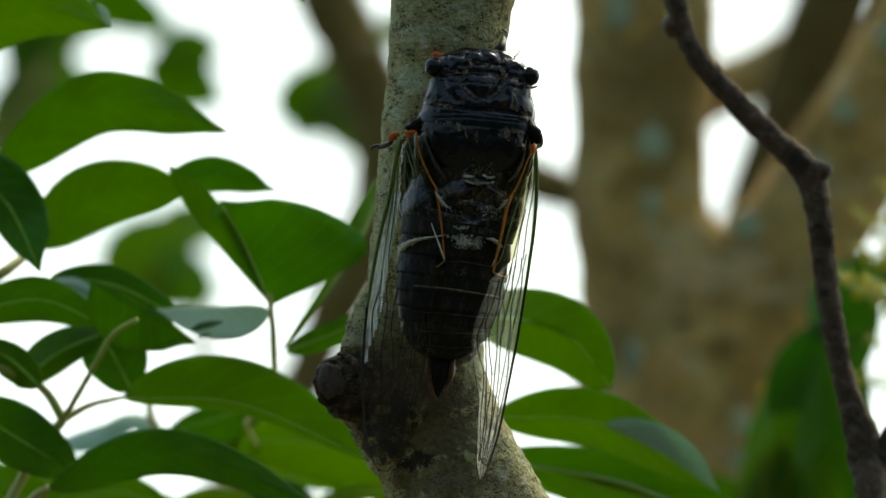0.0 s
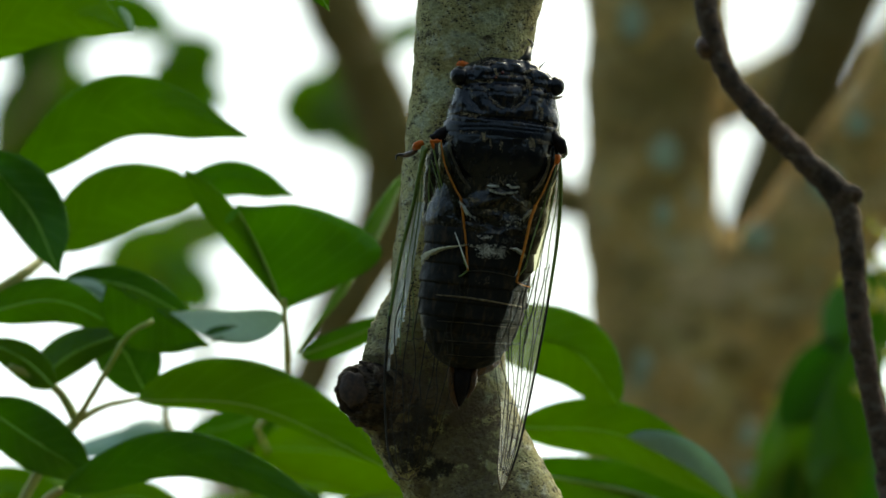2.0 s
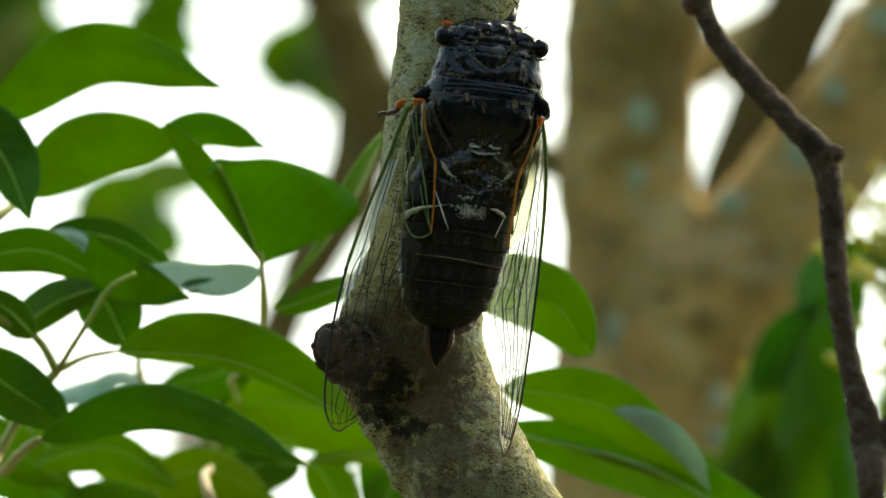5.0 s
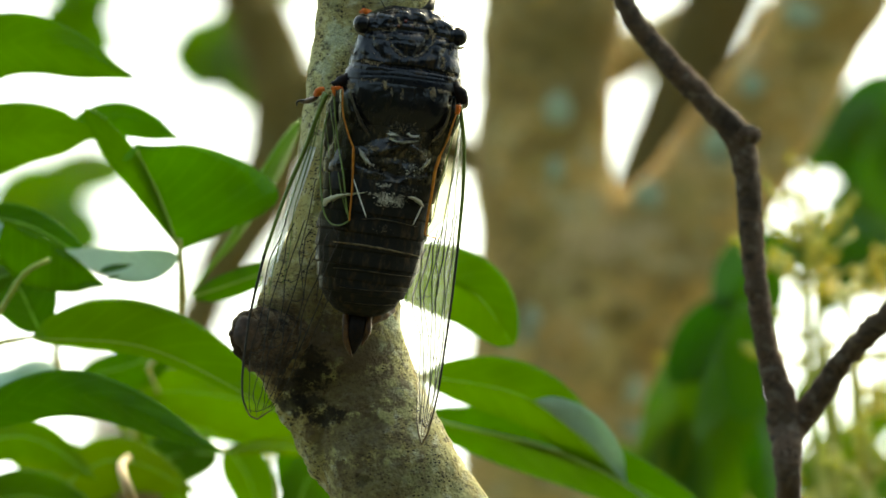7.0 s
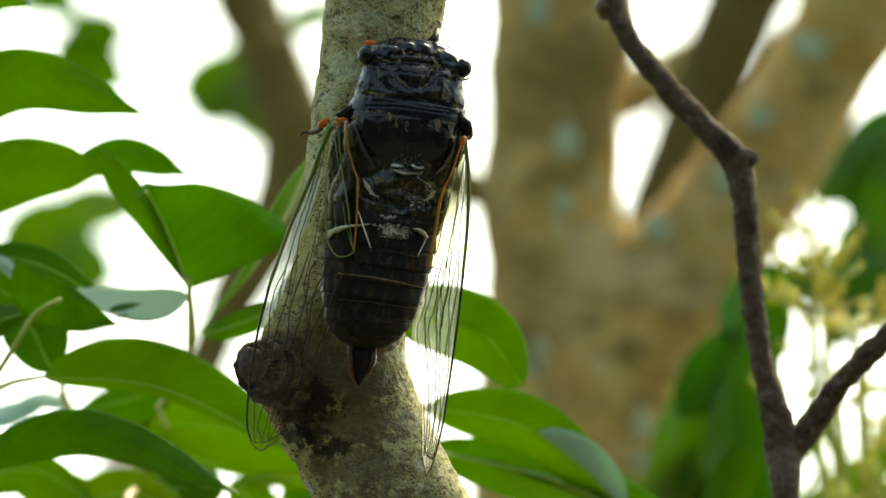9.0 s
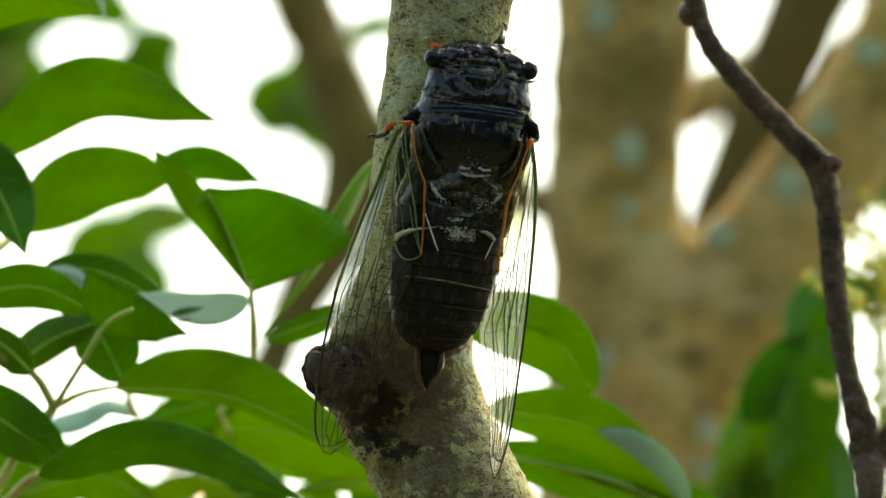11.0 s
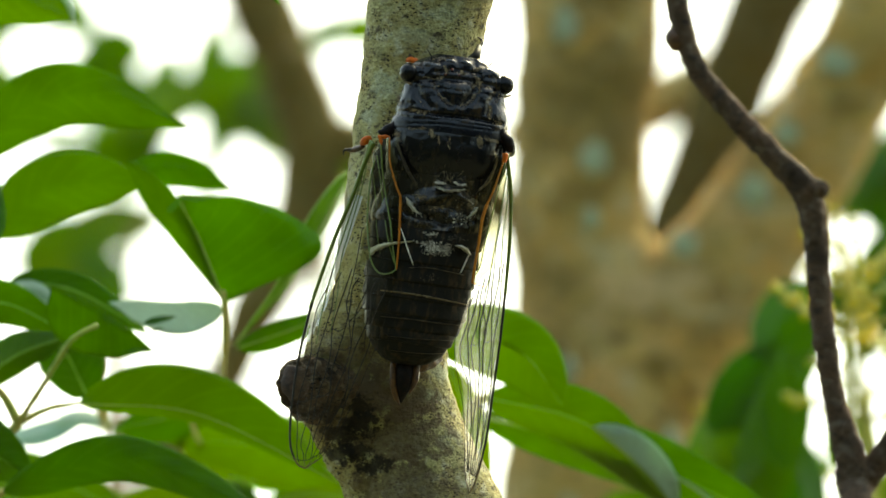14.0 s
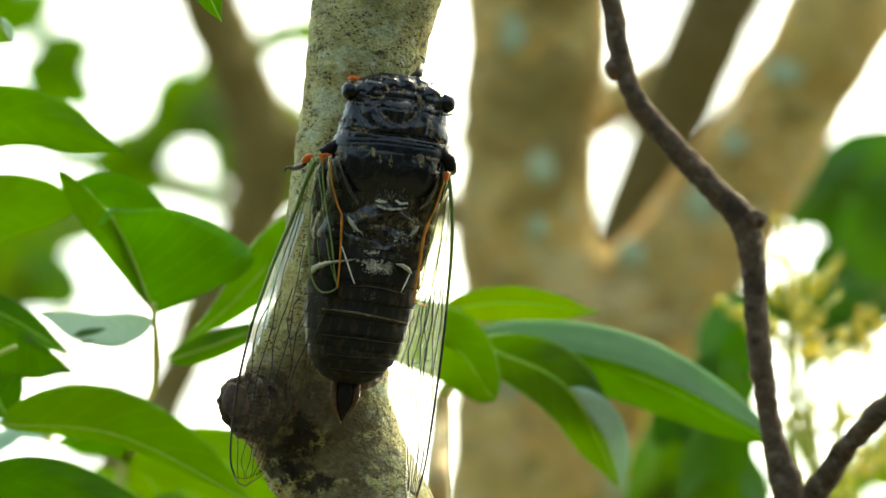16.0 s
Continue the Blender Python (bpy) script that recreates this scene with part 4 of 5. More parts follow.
# right of the trunk
RD = 1.95
far_spray((1260, 760), [(1300, 700, 78, 330, 46), (1250, 720, 62, 280, 42), (1335, 560, 64, 230, 40), (1290, 610, 40, 200, 34), (1190, 840, 80, 220, 40), (1340, 780, 100, 260, 44), (1230, 840, 66, 240, 44), (1270, 860, 95, 220, 40), (1245, 600, 55, 200, 36), (1205, 700, 62, 230, 40), (1220, 660, 74, 200, 38), (1180, 790, 75, 220, 40), (1320, 640, 90, 220, 40),
                        (1180, 900, 20, 260, 50), (1100, 850, -20, 240, 40), (1320, 480, 60, 170, 40), (1345, 500, 75, 200, 40)], "blurred deep green leaves beside the trunk", at, RD, [LEAF, LEAF_YOUNG, LEAF_DARK],
          [([(1260, 760, RD), (1250, 1200, RD), (1000, 3000, 2.17)], 0.001, 0.005)])
far_spray((1540, 250), [(1475, 440, 15, 210, 36), (1410, 455, -25, 150, 30), (1560, 430, -10, 200, 44), (1500, 500, 50, 160, 30), (1545, 220, 60, 240, 60), (1500, 240, 40, 200, 40), (1560, 400, -20, 220, 60), (1550, 480, 30, 160, 40), (1610, 300, 80, 240, 70), (1640, 200, 60, 200, 60), (1700, 400, 20, 260, 70)],
          "blurred green leaves and sky gaps", at, 2.4, [LEAF_DARK, LEAF, LEAF_DARK], [([(1540, 250, 2.4), (1700, 900, 2.4), (1500, 3000, 2.35), (1040, 3900, 2.16)], 0.001, 0.005)])


far_spray((1500, 820), [(1490, 800, 30, 170, 36), (1540, 760, 60, 150, 34), (1450, 860, -20, 180, 36), (1560, 860, 10, 200, 44), (1430, 700, 70, 130, 26), (1640, 700, 40, 200, 50)],
          "sunlit yellow-green leaves, out of focus", at, 2.5, [LEAF_YOUNG], [([(1500, 820, 2.5), (1500, 1200, 2.5), (1400, 3000, 2.35), (1040, 4200, 2.16)], 0.0008, 0.003)])


def bud(c, r, bm):
    tips = [bm.verts.new(c + Vector(q) * r) for q in ((0, 0, 1.3), (1, 0, 0), (0, 1, 0), (-1, 0, 0), (0, -1, 0), (0, 0, -1.3))]
    for a, b in ((1, 2), (2, 3), (3, 4), (4, 1)):
        bm.faces.new((tips[0], tips[a], tips[b]))
        bm.faces.new((tips[5], tips[b], tips[a]))


def panicle(o, d, seed, label):
    """A loose head of small yellow flowers on fine stalks."""
    rnd = random.Random(seed)
    th = thing("flower_head", at(*o, d), label, "flowers", "flower heads")
    fine, buds = bmesh.new(), bmesh.new()
    for k in range(8):
        a = radians(rnd.uniform(10, 170))
        ln = rnd.uniform(60, 170)
        tipu, tipv = o[0] + math.cos(a) * ln, o[1] - math.sin(a) * ln
        dd = d + rnd.uniform(-0.02, 0.02)
        tube([at(*o, d), at((o[0] + tipu) / 2 + rnd.uniform(-12, 12), (o[1] + tipv) / 2, dd), at(tipu, tipv, dd)], [0.0005, 0.0004, 0.0003], 6, 5, bm=fine)
        for q in range(8):
            f = rnd.uniform(0.3, 1.05)
            c = at(o[0] + (tipu - o[0]) * f + rnd.uniform(-11, 11), o[1] + (tipv - o[1]) * f + rnd.uniform(-11, 11), dd + rnd.uniform(-0.004, 0.004))
            bud(c, rnd.uniform(0.0004, 0.0008), buds)
    tube([at(*o, d), at(o[0] + 10, o[1] + 150, d), at(o[0], o[1] + 900, d + 0.03), at(1020, 3400, 2.16)], [0.0007, 0.0009, 0.0013, 0.003], 20, 6, bm=fine)
    part("stalk", fine, FLOWER_STALK, th)
    tagged(part("blossom", buds, FLOWER, th, "tiny pale yellow flowers"), kind="stuff")


for i, (u, v) in enumerate(((1420, 500), (1500, 530), (1470, 660), (1530, 850), (1300, 860), (1600, 640), (1380, 910), (1530, 740), (1310, 690), (1285, 850), (1440, 450))):
    panicle((u, v), (1.84 if u > 1390 else 1.98) + 0.04 * (i % 3), i, "loose yellow-green flower head, out of focus")


# ---- the cicada ----
CO = at(706, 200, 1.4868)
cicada = new("cicada")
cicada.empty_display_size = 0.01
CTURN = pose(0, 0, 0, 0, 8, 0) @ pose(0, 0, 0, 0, 0, 9)
cicada.matrix_world = SIGHT @ Matrix.Translation(CO) @ CTURN
ORIGIN[cicada.name] = Vector((0, 0, 0))
tagged(cicada, "large glossy black cicada with clear orange-veined wings clinging to the branch", "cicada")


CINV = CTURN.inverted()


def near(u, v, y):
    """A place in the cicada's frame by its bearing, y metres behind the cicada's middle."""
    return CINV @ (at(u, v, CO.y + y) - CO)


# the body's outline along its axis, mm: z, half width, back height, belly height, x
HULL = [(-27.2, 1.6, 1.4, 1.4, -1.7), (-26.8, 2.9, 2.4, 2.2, -1.7), (-26.0, 4.1, 3.3, 3.0, -1.6), (-24.2, 5.5, 4.2, 3.4, -1.6), (-20.6, 6.8, 4.9, 3.7, -1.45), (-18.4, 7.1, 5.2, 3.7, -1.4), (-16.0, 7.25, 5.4, 3.7, -1.4),
        (-10.8, 7.4, 5.7, 3.8, -1.2), (-8.6, 8.0, 5.6, 3.9, -1.0), (-6.6, 8.2, 5.3, 4.0, -0.8), (-4.6, 8.2, 5.4, 4.2, -0.5), (-2.0, 8.1, 5.8, 4.4, -0.2), (0.5, 7.9, 6.2, 4.6, 0), (2.4, 8.1, 6.1, 4.6, 0), (4.0, 7.9, 5.8, 4.4, 0),
        (5.2, 7.5, 5.6, 4.2, 0), (6.6, 7.25, 5.2, 4.0, 0), (9.6, 6.8, 4.15, 3.6, -0.1), (11.0, 6.6, 3.6, 3.5, -0.2), (12.2, 5.9, 3.0, 3.0, -0.2), (13.2, 4.4, 2.3, 2.4, 0), (13.8, 3.0, 1.7, 1.6, 0)]
HZ = [r[0] for r in HULL]


def hull(z, grow=1.0):
    w, hb, hv, x0 = (float(np.interp(z, HZ, [r[k] for r in HULL])) for k in (1, 2, 3, 4))
    return (z, w * grow, hb * grow, hv * grow, x0)


def bearing(p):
    """The bearing of a place in the cicada's frame."""
    q = CTURN @ Vector(p) + CO
    return 784 + q.x / q.y * 20000, 441 - q.z / q.y * 20000


def ridge(u, v, line, wide):
    """1 on the line, fading to 0 at the distance wide."""
    best = 1e9
    for (u0, v0), (u1, v1) in zip(line, line[1:]):
        du, dv = u1 - u0, v1 - v0
        f = min(1.0, max(0.0, ((u - u0) * du + (v - v0) * dv) / (du * du + dv * dv)))
        best = min(best, (u - u0 - f * du) ** 2 + (v - v0 - f * dv) ** 2)
    return math.exp(-best / (wide * wide))


# swellings of the shield and head: bearing, half sizes, mm
SWELL = [(727, 76, 20, 24, 1.0), (722, 104, 14, 9, 0.35), (672, 76, 13, 15, 0.4), (640, 82, 11, 17, 0.4), (690, 96, 14, 10, 0.18), (778, 84, 14, 22, 0.3), (756, 106, 14, 10, 0.16),
         (683, 31, 18, 10, 0.42), (655, 36, 10, 8, 0.25), (714, 24, 12, 8, 0.3), (742, 27, 13, 7, 0.34), (716, 45, 16, 6, 0.2), (786, 44, 18, 10, 0.45), (765, 40, 8, 8, 0.2), (624, 108, 14, 10, 0.3), (798, 118, 12, 14, 0.25)]
FURROW = [(((652, 56), (700, 54), (745, 58), (800, 70)), 5, 0.42), (((690, 58), (698, 80), (716, 100)), 6.5, 0.42), (((764, 60), (756, 84), (734, 102)), 6.5, 0.42), (((655, 64), (660, 84), (680, 104)), 6, 0.36), (((798, 76), (786, 96), (782, 116)), 6, 0.36),
          (((612, 112), (650, 110), (690, 117), (740, 121), (805, 134)), 3.5, 0.4), (((668, 20), (666, 44)), 4, 0.32), (((699, 20), (700, 42)), 4, 0.32), (((728, 20), (730, 36)), 3, 0.3), (((758, 24), (764, 46)), 4, 0.35), (((690, 42), (720, 38), (760, 44)), 3, 0.3)]
# the thorax plate: sides bent in towards the cross
PLATE = [(((612, 150), (624, 185), (638, 214), (656, 240), (676, 256)), 5, 0.35), (((802, 168), (796, 200), (780, 232), (758, 252)), 5, 0.35), (((690, 160), (696, 200), (700, 222)), 5, 0.1), (((742, 166), (738, 200), (730, 224)), 5, 0.1)]


def sculpted(bm, swell=(), furrow=()):
    """Raises and furrows the back of a shell."""
    for p in bm.verts:
        if p.co.y > 0.0005:
            continue
        u, v = bearing(p.co)
        h = sum(k * math.exp(-((u - a) / w) ** 2 - ((v - b) / t) ** 2) for a, b, w, t, k in swell)
        h -= sum(k * ridge(u, v, line, wide) for line, wide, k in furrow)
        p.co.y -= h * M
    return bm


def shell(name, zs, mat, label="", rough=0.0, grain=900, grow=1.0, parent=None, seg=40, n=None, swell=(), furrow=(), power=2.3):
    """A ring of the body between the heights zs (mm), each with its own swelling."""
    rows = [hull(z, grow * g) for z, g in zs]
    bm = loft([tuple(x * M for x in r) for r in spline(rows, n or 4 * len(rows))], seg, None, rough * M, grain, power)
    if swell or furrow:
        sculpted(bm, swell, furrow)
    return part(name, bm, mat, parent or cicada, label)


def onto(u, v, lift=0.0, grow=1.0):
    """The place on the back at that bearing (cicada's frame)."""
    y = -0.005
    for _ in range(6):
        p = near(u, v, y)
        z, w, hb, hv, x0 = hull(p.z / M, grow)
        q = min(0.97, abs((p.x / M - x0) / w))
        y += -hb * M * (1 - q ** 2.3) ** (1 / 2.3) - p.y
    return near(u, v, y - lift)


def ribbon(name, line, halves, mat, parent, label="", ragged=0.35, lift=0.00012, n=40, grow=1.0):
    """A low band that lies on the back, with ragged edges; halves are half widths along the line."""
    pts = spline([tuple(p) for p in line], n)
    half = spline([(h, 0) for h in halves], n)[:, 0]
    bm = bmesh.new()
    rows = []
    for i, (u, v) in enumerate(pts):
        du, dv = pts[min(i + 1, n - 1)] - pts[max(i - 1, 0)]
        k = math.hypot(du, dv) or 1.0
        row = []
        for j in range(-3, 4):
            w = half[i] * j / 3 * (1 + ragged * 2 * noise.noise(Vector((u * 0.23, v * 0.23, j * 0.7))))
            row.append(bm.verts.new(onto(u - dv / k * w, v + du / k * w, lift * (1 - (j / 3) ** 2) - 0.00004 + (0.00003 * noise.noise(Vector((u, v, j)) * 0.6))  , grow)))
        rows.append(row)
    for a, b in zip(rows, rows[1:]):
        for j in range(6):
            bm.faces.new((a[j], a[j + 1], b[j + 1], b[j]))
    bmesh.ops.solidify(bm, geom=bm.faces[:], thickness=0.00005)
    bmesh.ops.recalc_face_normals(bm, faces=bm.faces)
    return part(name, bm, mat, parent, label)


def flecks(name, c, spread, count, size, mat, parent, label, seed=1, lift=0.00006):
    """Scales of wax or down strewn round a place on the back."""
    rnd = random.Random(seed)
    bm = bmesh.new()
    for _ in range(count):
        u, v = c[0] + rnd.gauss(0, spread[0]), c[1] + rnd.gauss(0, spread[1])
        r = size * rnd.uniform(0.4, 1.3)
        ring = []
        for k in range(6):
            a = math.pi * k / 3
            q = r * rnd.uniform(0.5, 1.2)
            ring.append(bm.verts.new(onto(u + q * math.cos(a), v + 0.8 * q * math.sin(a), lift)))
        top = bm.verts.new(onto(u, v, lift + 0.00008))
        for k in range(6):
            bm.faces.new((ring[k], ring[(k + 1) % 6], top))
    bmesh.ops.recalc_face_normals(bm, faces=bm.faces)
    return part(name, bm, mat, parent, label)


def fur(name, line, count, spread, length, mat, parent, label, lean=80, seed=1, r=0.04, lift=0.0001):
    """Short fine hairs strewn along a line on the back; lean is their usual slant in degrees."""
    rnd = random.Random(seed)
    bm = bmesh.new()
    pts = spline([tuple(p) for p in line], 40)
    for k in range(count):
        u, v = pts[rnd.randrange(40)]
        u, v = u + rnd.gauss(0, spread), v + rnd.gauss(0, spread)
        a = radians(lean + rnd.uniform(-35, 35))
        ln = length * rnd.uniform(0.5, 1.2)
        tube([onto(u, v, lift - 0.0001), onto(u + 0.5 * ln * math.cos(a), v + 0.5 * ln * math.sin(a), lift + 0.00016), onto(u + ln * math.cos(a), v + ln * math.sin(a), lift + 0.00012)], [r * 0.6 * M, r * M, r * 0.3 * M], 5, 4, bm=bm)
    return part(name, bm, mat, parent, label)


head = shell("head", [(9.2, 0.97), (9.8, 1.0), (11.0, 1.0), (12.3, 1.0), (13.3, 1.0), (13.9, 1.0)], SHELL_FURROWED, "broad furrowed head", 0.16, 480, seg=200, n=70, swell=SWELL, furrow=FURROW, power=2.8)
for s in (-1, 1):
    eye = part("eye", ball(Vector((-6.75 if s < 0 else 6.15, -1.7, 10.9 if s < 0 else 11.0)) * M, (1.2 * M, 1.5 * M, 1.28 * M), 28), EYE, head, "bulging dark eye")
    part("eye_rim", tube([Vector((s * 5.6, -2.4, 9.8)) * M, Vector((s * 6.4, -2.1, 9.5)) * M, Vector((s * 7.2, -1.5, 9.8)) * M], [0.00012, 0.0002, 0.0001], 12, 6, 0.00005, 2000), GOLD, eye, "yellowish rim under the eye")
    part("temple", ball(Vector((s * 5.2, -1.7, 10.9)) * M, (1.5 * M, 1.2 * M, 1.2 * M), 24, None, 0.1, 600), SHELL_FURROWED, head)
    part("antenna", tube([Vector((s * 3.6, -1.2, 13.0)) * M, Vector((s * 4.2, -1.3, 13.7)) * M, Vector((s * 4.7, -1.0, 14.4)) * M], [0.00016, 0.00008, 0.00004], 10, 6), DARK_VEIN, head)
for u, v in ((706, 46), (730, 48), (718, 38)):
    part("ocellus", ball(onto(u, v, 0.0002), (0.24 * M,) * 3, 10), OCELLUS, head, "small dark red simple eye")
for k, line in enumerate((((632, 28), (645, 26)), ((666, 50), (690, 54), (700, 50)), ((676, 18), (700, 17), (720, 18)), ((752, 36), (770, 36)), ((702, 30), (708, 42)), ((758, 50), (768, 62)), ((730, 42), (740, 44)))):
    fur("hair_streak", line, 40, 1.5, 4, GOLD, head, "fine tan hairs", 30, 60 + k, 0.03, 0.0003)
# highlight at the eye, painted as a small white ribbon
ribbon("eye_glint", ((632, 30), (640, 27), (648, 29)), (0.5, 2.2, 0.5), WHITE_WAX_GLINT, head, "white glint painted above the eye", 0.4, 0.0005)

pronotum = shell("pronotum", [(5.0, 0.98), (5.6, 1.0), (7.0, 1.01), (8.4, 1.0), (9.4, 0.98), (9.9, 0.93)], SHELL_FURROWED, "black glossy furrowed shield", 0.17, 430, seg=240, n=110, swell=SWELL, furrow=FURROW, power=2.6)
for k, (line, c, w) in enumerate(((((620, 96), (634, 98), (648, 108), (672, 112)), 150, 2.2), (((662, 66), (676, 70), (690, 66)), 60, 2), (((640, 70), (644, 86)), 50, 2), (((690, 78), (704, 92), (714, 100)), 40, 1.4), (((752, 66), (764, 60), (766, 74)), 60, 2),
                                  (((766, 76), (780, 72), (784, 66)), 50, 2), (((778, 96), (786, 112), (780, 122)), 70, 2), (((792, 114), (800, 126), (798, 136)), 170, 4), (((801, 88), (804, 106), (806, 122)), 190, 3.5), (((730, 100), (748, 92), (756, 80)), 40, 1.6), (((648, 92), (660, 100)), 40, 3), (((620, 80), (624, 92)), 50, 2))):
    fur("furrow_hairs", line, c, w, 5, GOLD, pronotum, "tan hairs in a furrow", 20 + 40 * (k % 3), 31 + k, 0.028, 0.0001)
# smooth swellings that catch the sky, with its blue also painted in
for (u, v), size, tilt, name in (((684, 31), (1.2, 0.55, 0.55), 4, "brow"), ((787, 45), (1.2, 0.6, 0.55), 24, "brow"), ((715, 24), (0.8, 0.45, 0.42), 8, "brow"), ((742, 27), (0.85, 0.45, 0.42), 14, "brow")):
    bm = ball((0, 0, 0), [k * M for k in size], 28, None, 0.16, 800)
    bmesh.ops.rotate(bm, verts=bm.verts, matrix=Matrix.Rotation(radians(tilt), 3, "Y") @ Matrix.Rotation(radians(-16), 3, "X"))
    bmesh.ops.translate(bm, verts=bm.verts, vec=onto(u, v, 0.0003 if v > 60 else 0.0001))
    part(name, bm, BOSS, head if name == "brow" else pronotum, "smooth black swelling tinted blue for the sky")
collar = shell("collar", [(3.55, 0.985), (3.75, 1.0), (4.4, 1.012), (5.0, 1.012), (5.5, 0.985)], COLLAR, "smooth black band behind the shield, tinted blue for the sky", 0.03, seg=120, n=30, furrow=[(((612, 132), (700, 134), (800, 148)), 2.5, 0.06)])
thorax = shell("thorax", [(-8.4, 0.9), (-7.6, 0.93), (-5.0, 0.94), (-2.0, 0.95), (1.0, 0.96), (3.0, 0.96), (3.7, 0.94)], SHELL_BROWN, "dark side of the thorax under the wing roots", 0.1, 500, seg=84, n=40)
part("flank", tube([near(*p) for p in ((606, 150, 0.0014), (601, 190, 0.0012), (598, 250, 0.0012), (596, 300, 0.0012), (602, 345, 0.0016))], [0.0008, 0.0017, 0.0020, 0.0019, 0.0008], 40, 20, 0.0003, 700), SHELL_BROWN, thorax, "dark flank under the folded wing")
meso = shell("mesonotum", [(-5.0, 0.66), (-4.2, 0.78), (-2.6, 0.92), (-0.8, 1.0), (1.2, 1.02), (3.0, 1.0), (3.8, 0.985)], SHELL, "broad black thorax plate", 0.09, 300, seg=160, n=90, furrow=PLATE)
for k, (line, c, w) in enumerate(((((619, 145), (621, 156)), 60, 2.4), (((680, 142), (683, 155)), 80, 1.8), (((692, 152), (695, 166)), 14, 0.8), (((766, 156), (767, 170)), 90, 2.4), (((774, 158), (798, 163)), 50, 1.4), (((636, 139), (668, 139)), 24, 1.0), (((704, 224), (716, 230), (736, 224)), 26, 4), (((712, 158), (711, 172)), 16, 1.6))):
    fur("hair_tuft", line, c, w, 6, GOLD, meso, "tan hair tuft", 85, 20 + k, 0.02, 0.0001)
for k, line in enumerate((((622, 165), (630, 196), (642, 222), (654, 240)), ((798, 190), (792, 214), (780, 236), (764, 252)))):
    ribbon("side_band", line, (0.6, 2.2, 3.2, 1.2) if k else (0.6, 2.2, 3.2, 1.6), GOLD if k else GOLD_DIM, meso, "olive-brown hairy margin", 0.25, 0.0008)
    fur("side_hairs", line, 60, 2.0, 9, GOLD_DIM, meso, "olive-brown hairy margin", 70 if k == 0 else 115, 3 + k, 0.022, 0.0003)
fur("mid_down", ((690, 224), (712, 228), (738, 232)), 60, 7, 6, GOLD_DIM, meso, "thin brown down", 80, 8, 0.025)
for line, r in ((((590, 153), (598, 147), (610, 141), (624, 134)), (0.5, 0.7, 0.8, 0.8)), (((802, 150), (812, 162), (819, 176), (822, 184)), (0.9, 0.9, 0.7, 0.5))):
    part("wing_root", tube([near(u, v, -0.0022) for u, v in line], [x * M for x in r], 20, 12, 0.0003, 900), DULL_BLACK, cicada, "dull black wing joint")
# the raised cross at the end of the plate, with glints painted white along its rims
cross_bm = loft([tuple(x * M for x in r) for r in spline([hull(z, g) for z, g in ((-6.6, 0.42), (-5.8, 0.52), (-4.8, 0.56), (-3.8, 0.5), (-3.0, 0.36))], 40)], 96, None, 0.06 * M, 500)
for p in cross_bm.verts:
    u, v = bearing(p.co)
    up = ridge(u, v, ((684, 236), (700, 244), (714, 250), (728, 246), (744, 238)), 7) + ridge(u, v, ((652, 274), (686, 262), (714, 254), (734, 266), (752, 282)), 8)
    p.co.y -= (3.0 * 0.9 + 0.8 * min(1.0, up)) * M if p.co.y < 0.0005 else 0.0
part("cross", cross_bm, SHELL_BROWN, meso, "raised brown cross on the thorax")
for k, (line, c, w) in enumerate(((((686, 236), (694, 238), (702, 238)), 60, 1.1), (((720, 236), (730, 242), (740, 241)), 60, 1.1), (((688, 244), (700, 250), (716, 252), (736, 250)), 120, 1.1), (((652, 258), (660, 264), (668, 262)), 40, 1.6), (((744, 276), (750, 282)), 40, 1.6), (((676, 284), (700, 280)), 40, 1.6))):
    fur("glint_hairs", line, c, w, 4, WHITE_WAX_GLINT if k < 3 else GOLD, meso, "glint painted on as a white hair line" if k < 3 else "tan hair line", 10, 80 + k, 0.03, 0.0009)
for line, hs in ((((684, 236), (692, 239), (702, 238)), (0.3, 1.1, 0.3)), (((720, 237), (730, 242), (742, 241)), (0.3, 1.1, 0.3)), (((686, 244), (698, 250), (716, 252), (738, 250)), (0.3, 1.0, 1.1, 0.3))):
    ribbon("glint", line, hs, WHITE_WAX_GLINT, meso, "glint painted along the rim of the cross", 0.4, 0.0016)
meta = shell("metanotum", [(-9.2, 0.97), (-8.4, 0.99), (-7.0, 0.98), (-5.6, 0.96), (-4.4, 0.9)], SHELL_BROWN, "dark ridged hind thorax", 0.12, 500, seg=160, n=80,
             swell=[(664, 276, 14, 8, 0.5), (748, 268, 12, 14, 0.6), (690, 290, 20, 8, 0.4), (722, 306, 20, 12, 0.45), (664, 308, 14, 10, 0.35), (692, 326, 26, 6, 0.4)],
             furrow=[(((640, 290), (680, 300), (700, 312), (750, 306)), 5, 0.5), (((640, 330), (700, 336), (745, 340)), 4, 0.5)])
for k, line in enumerate((((635, 262), (641, 272), (649, 284), (660, 294)), ((763, 281), (755, 290), (747, 298)))):
    ribbon("wax_spot", line, (0.4, 3.6, 3.0, 0.4), WHITE_WAX_GLINT, meta, "white waxy streak", 0.35, 0.0011)
    fur("wax_hairs", line, 30, 1.6, 8, WHITE_WAX_GLINT, meta, "white waxy hairs", 60 if k == 0 else 130, 90 + k, 0.03, 0.0004)
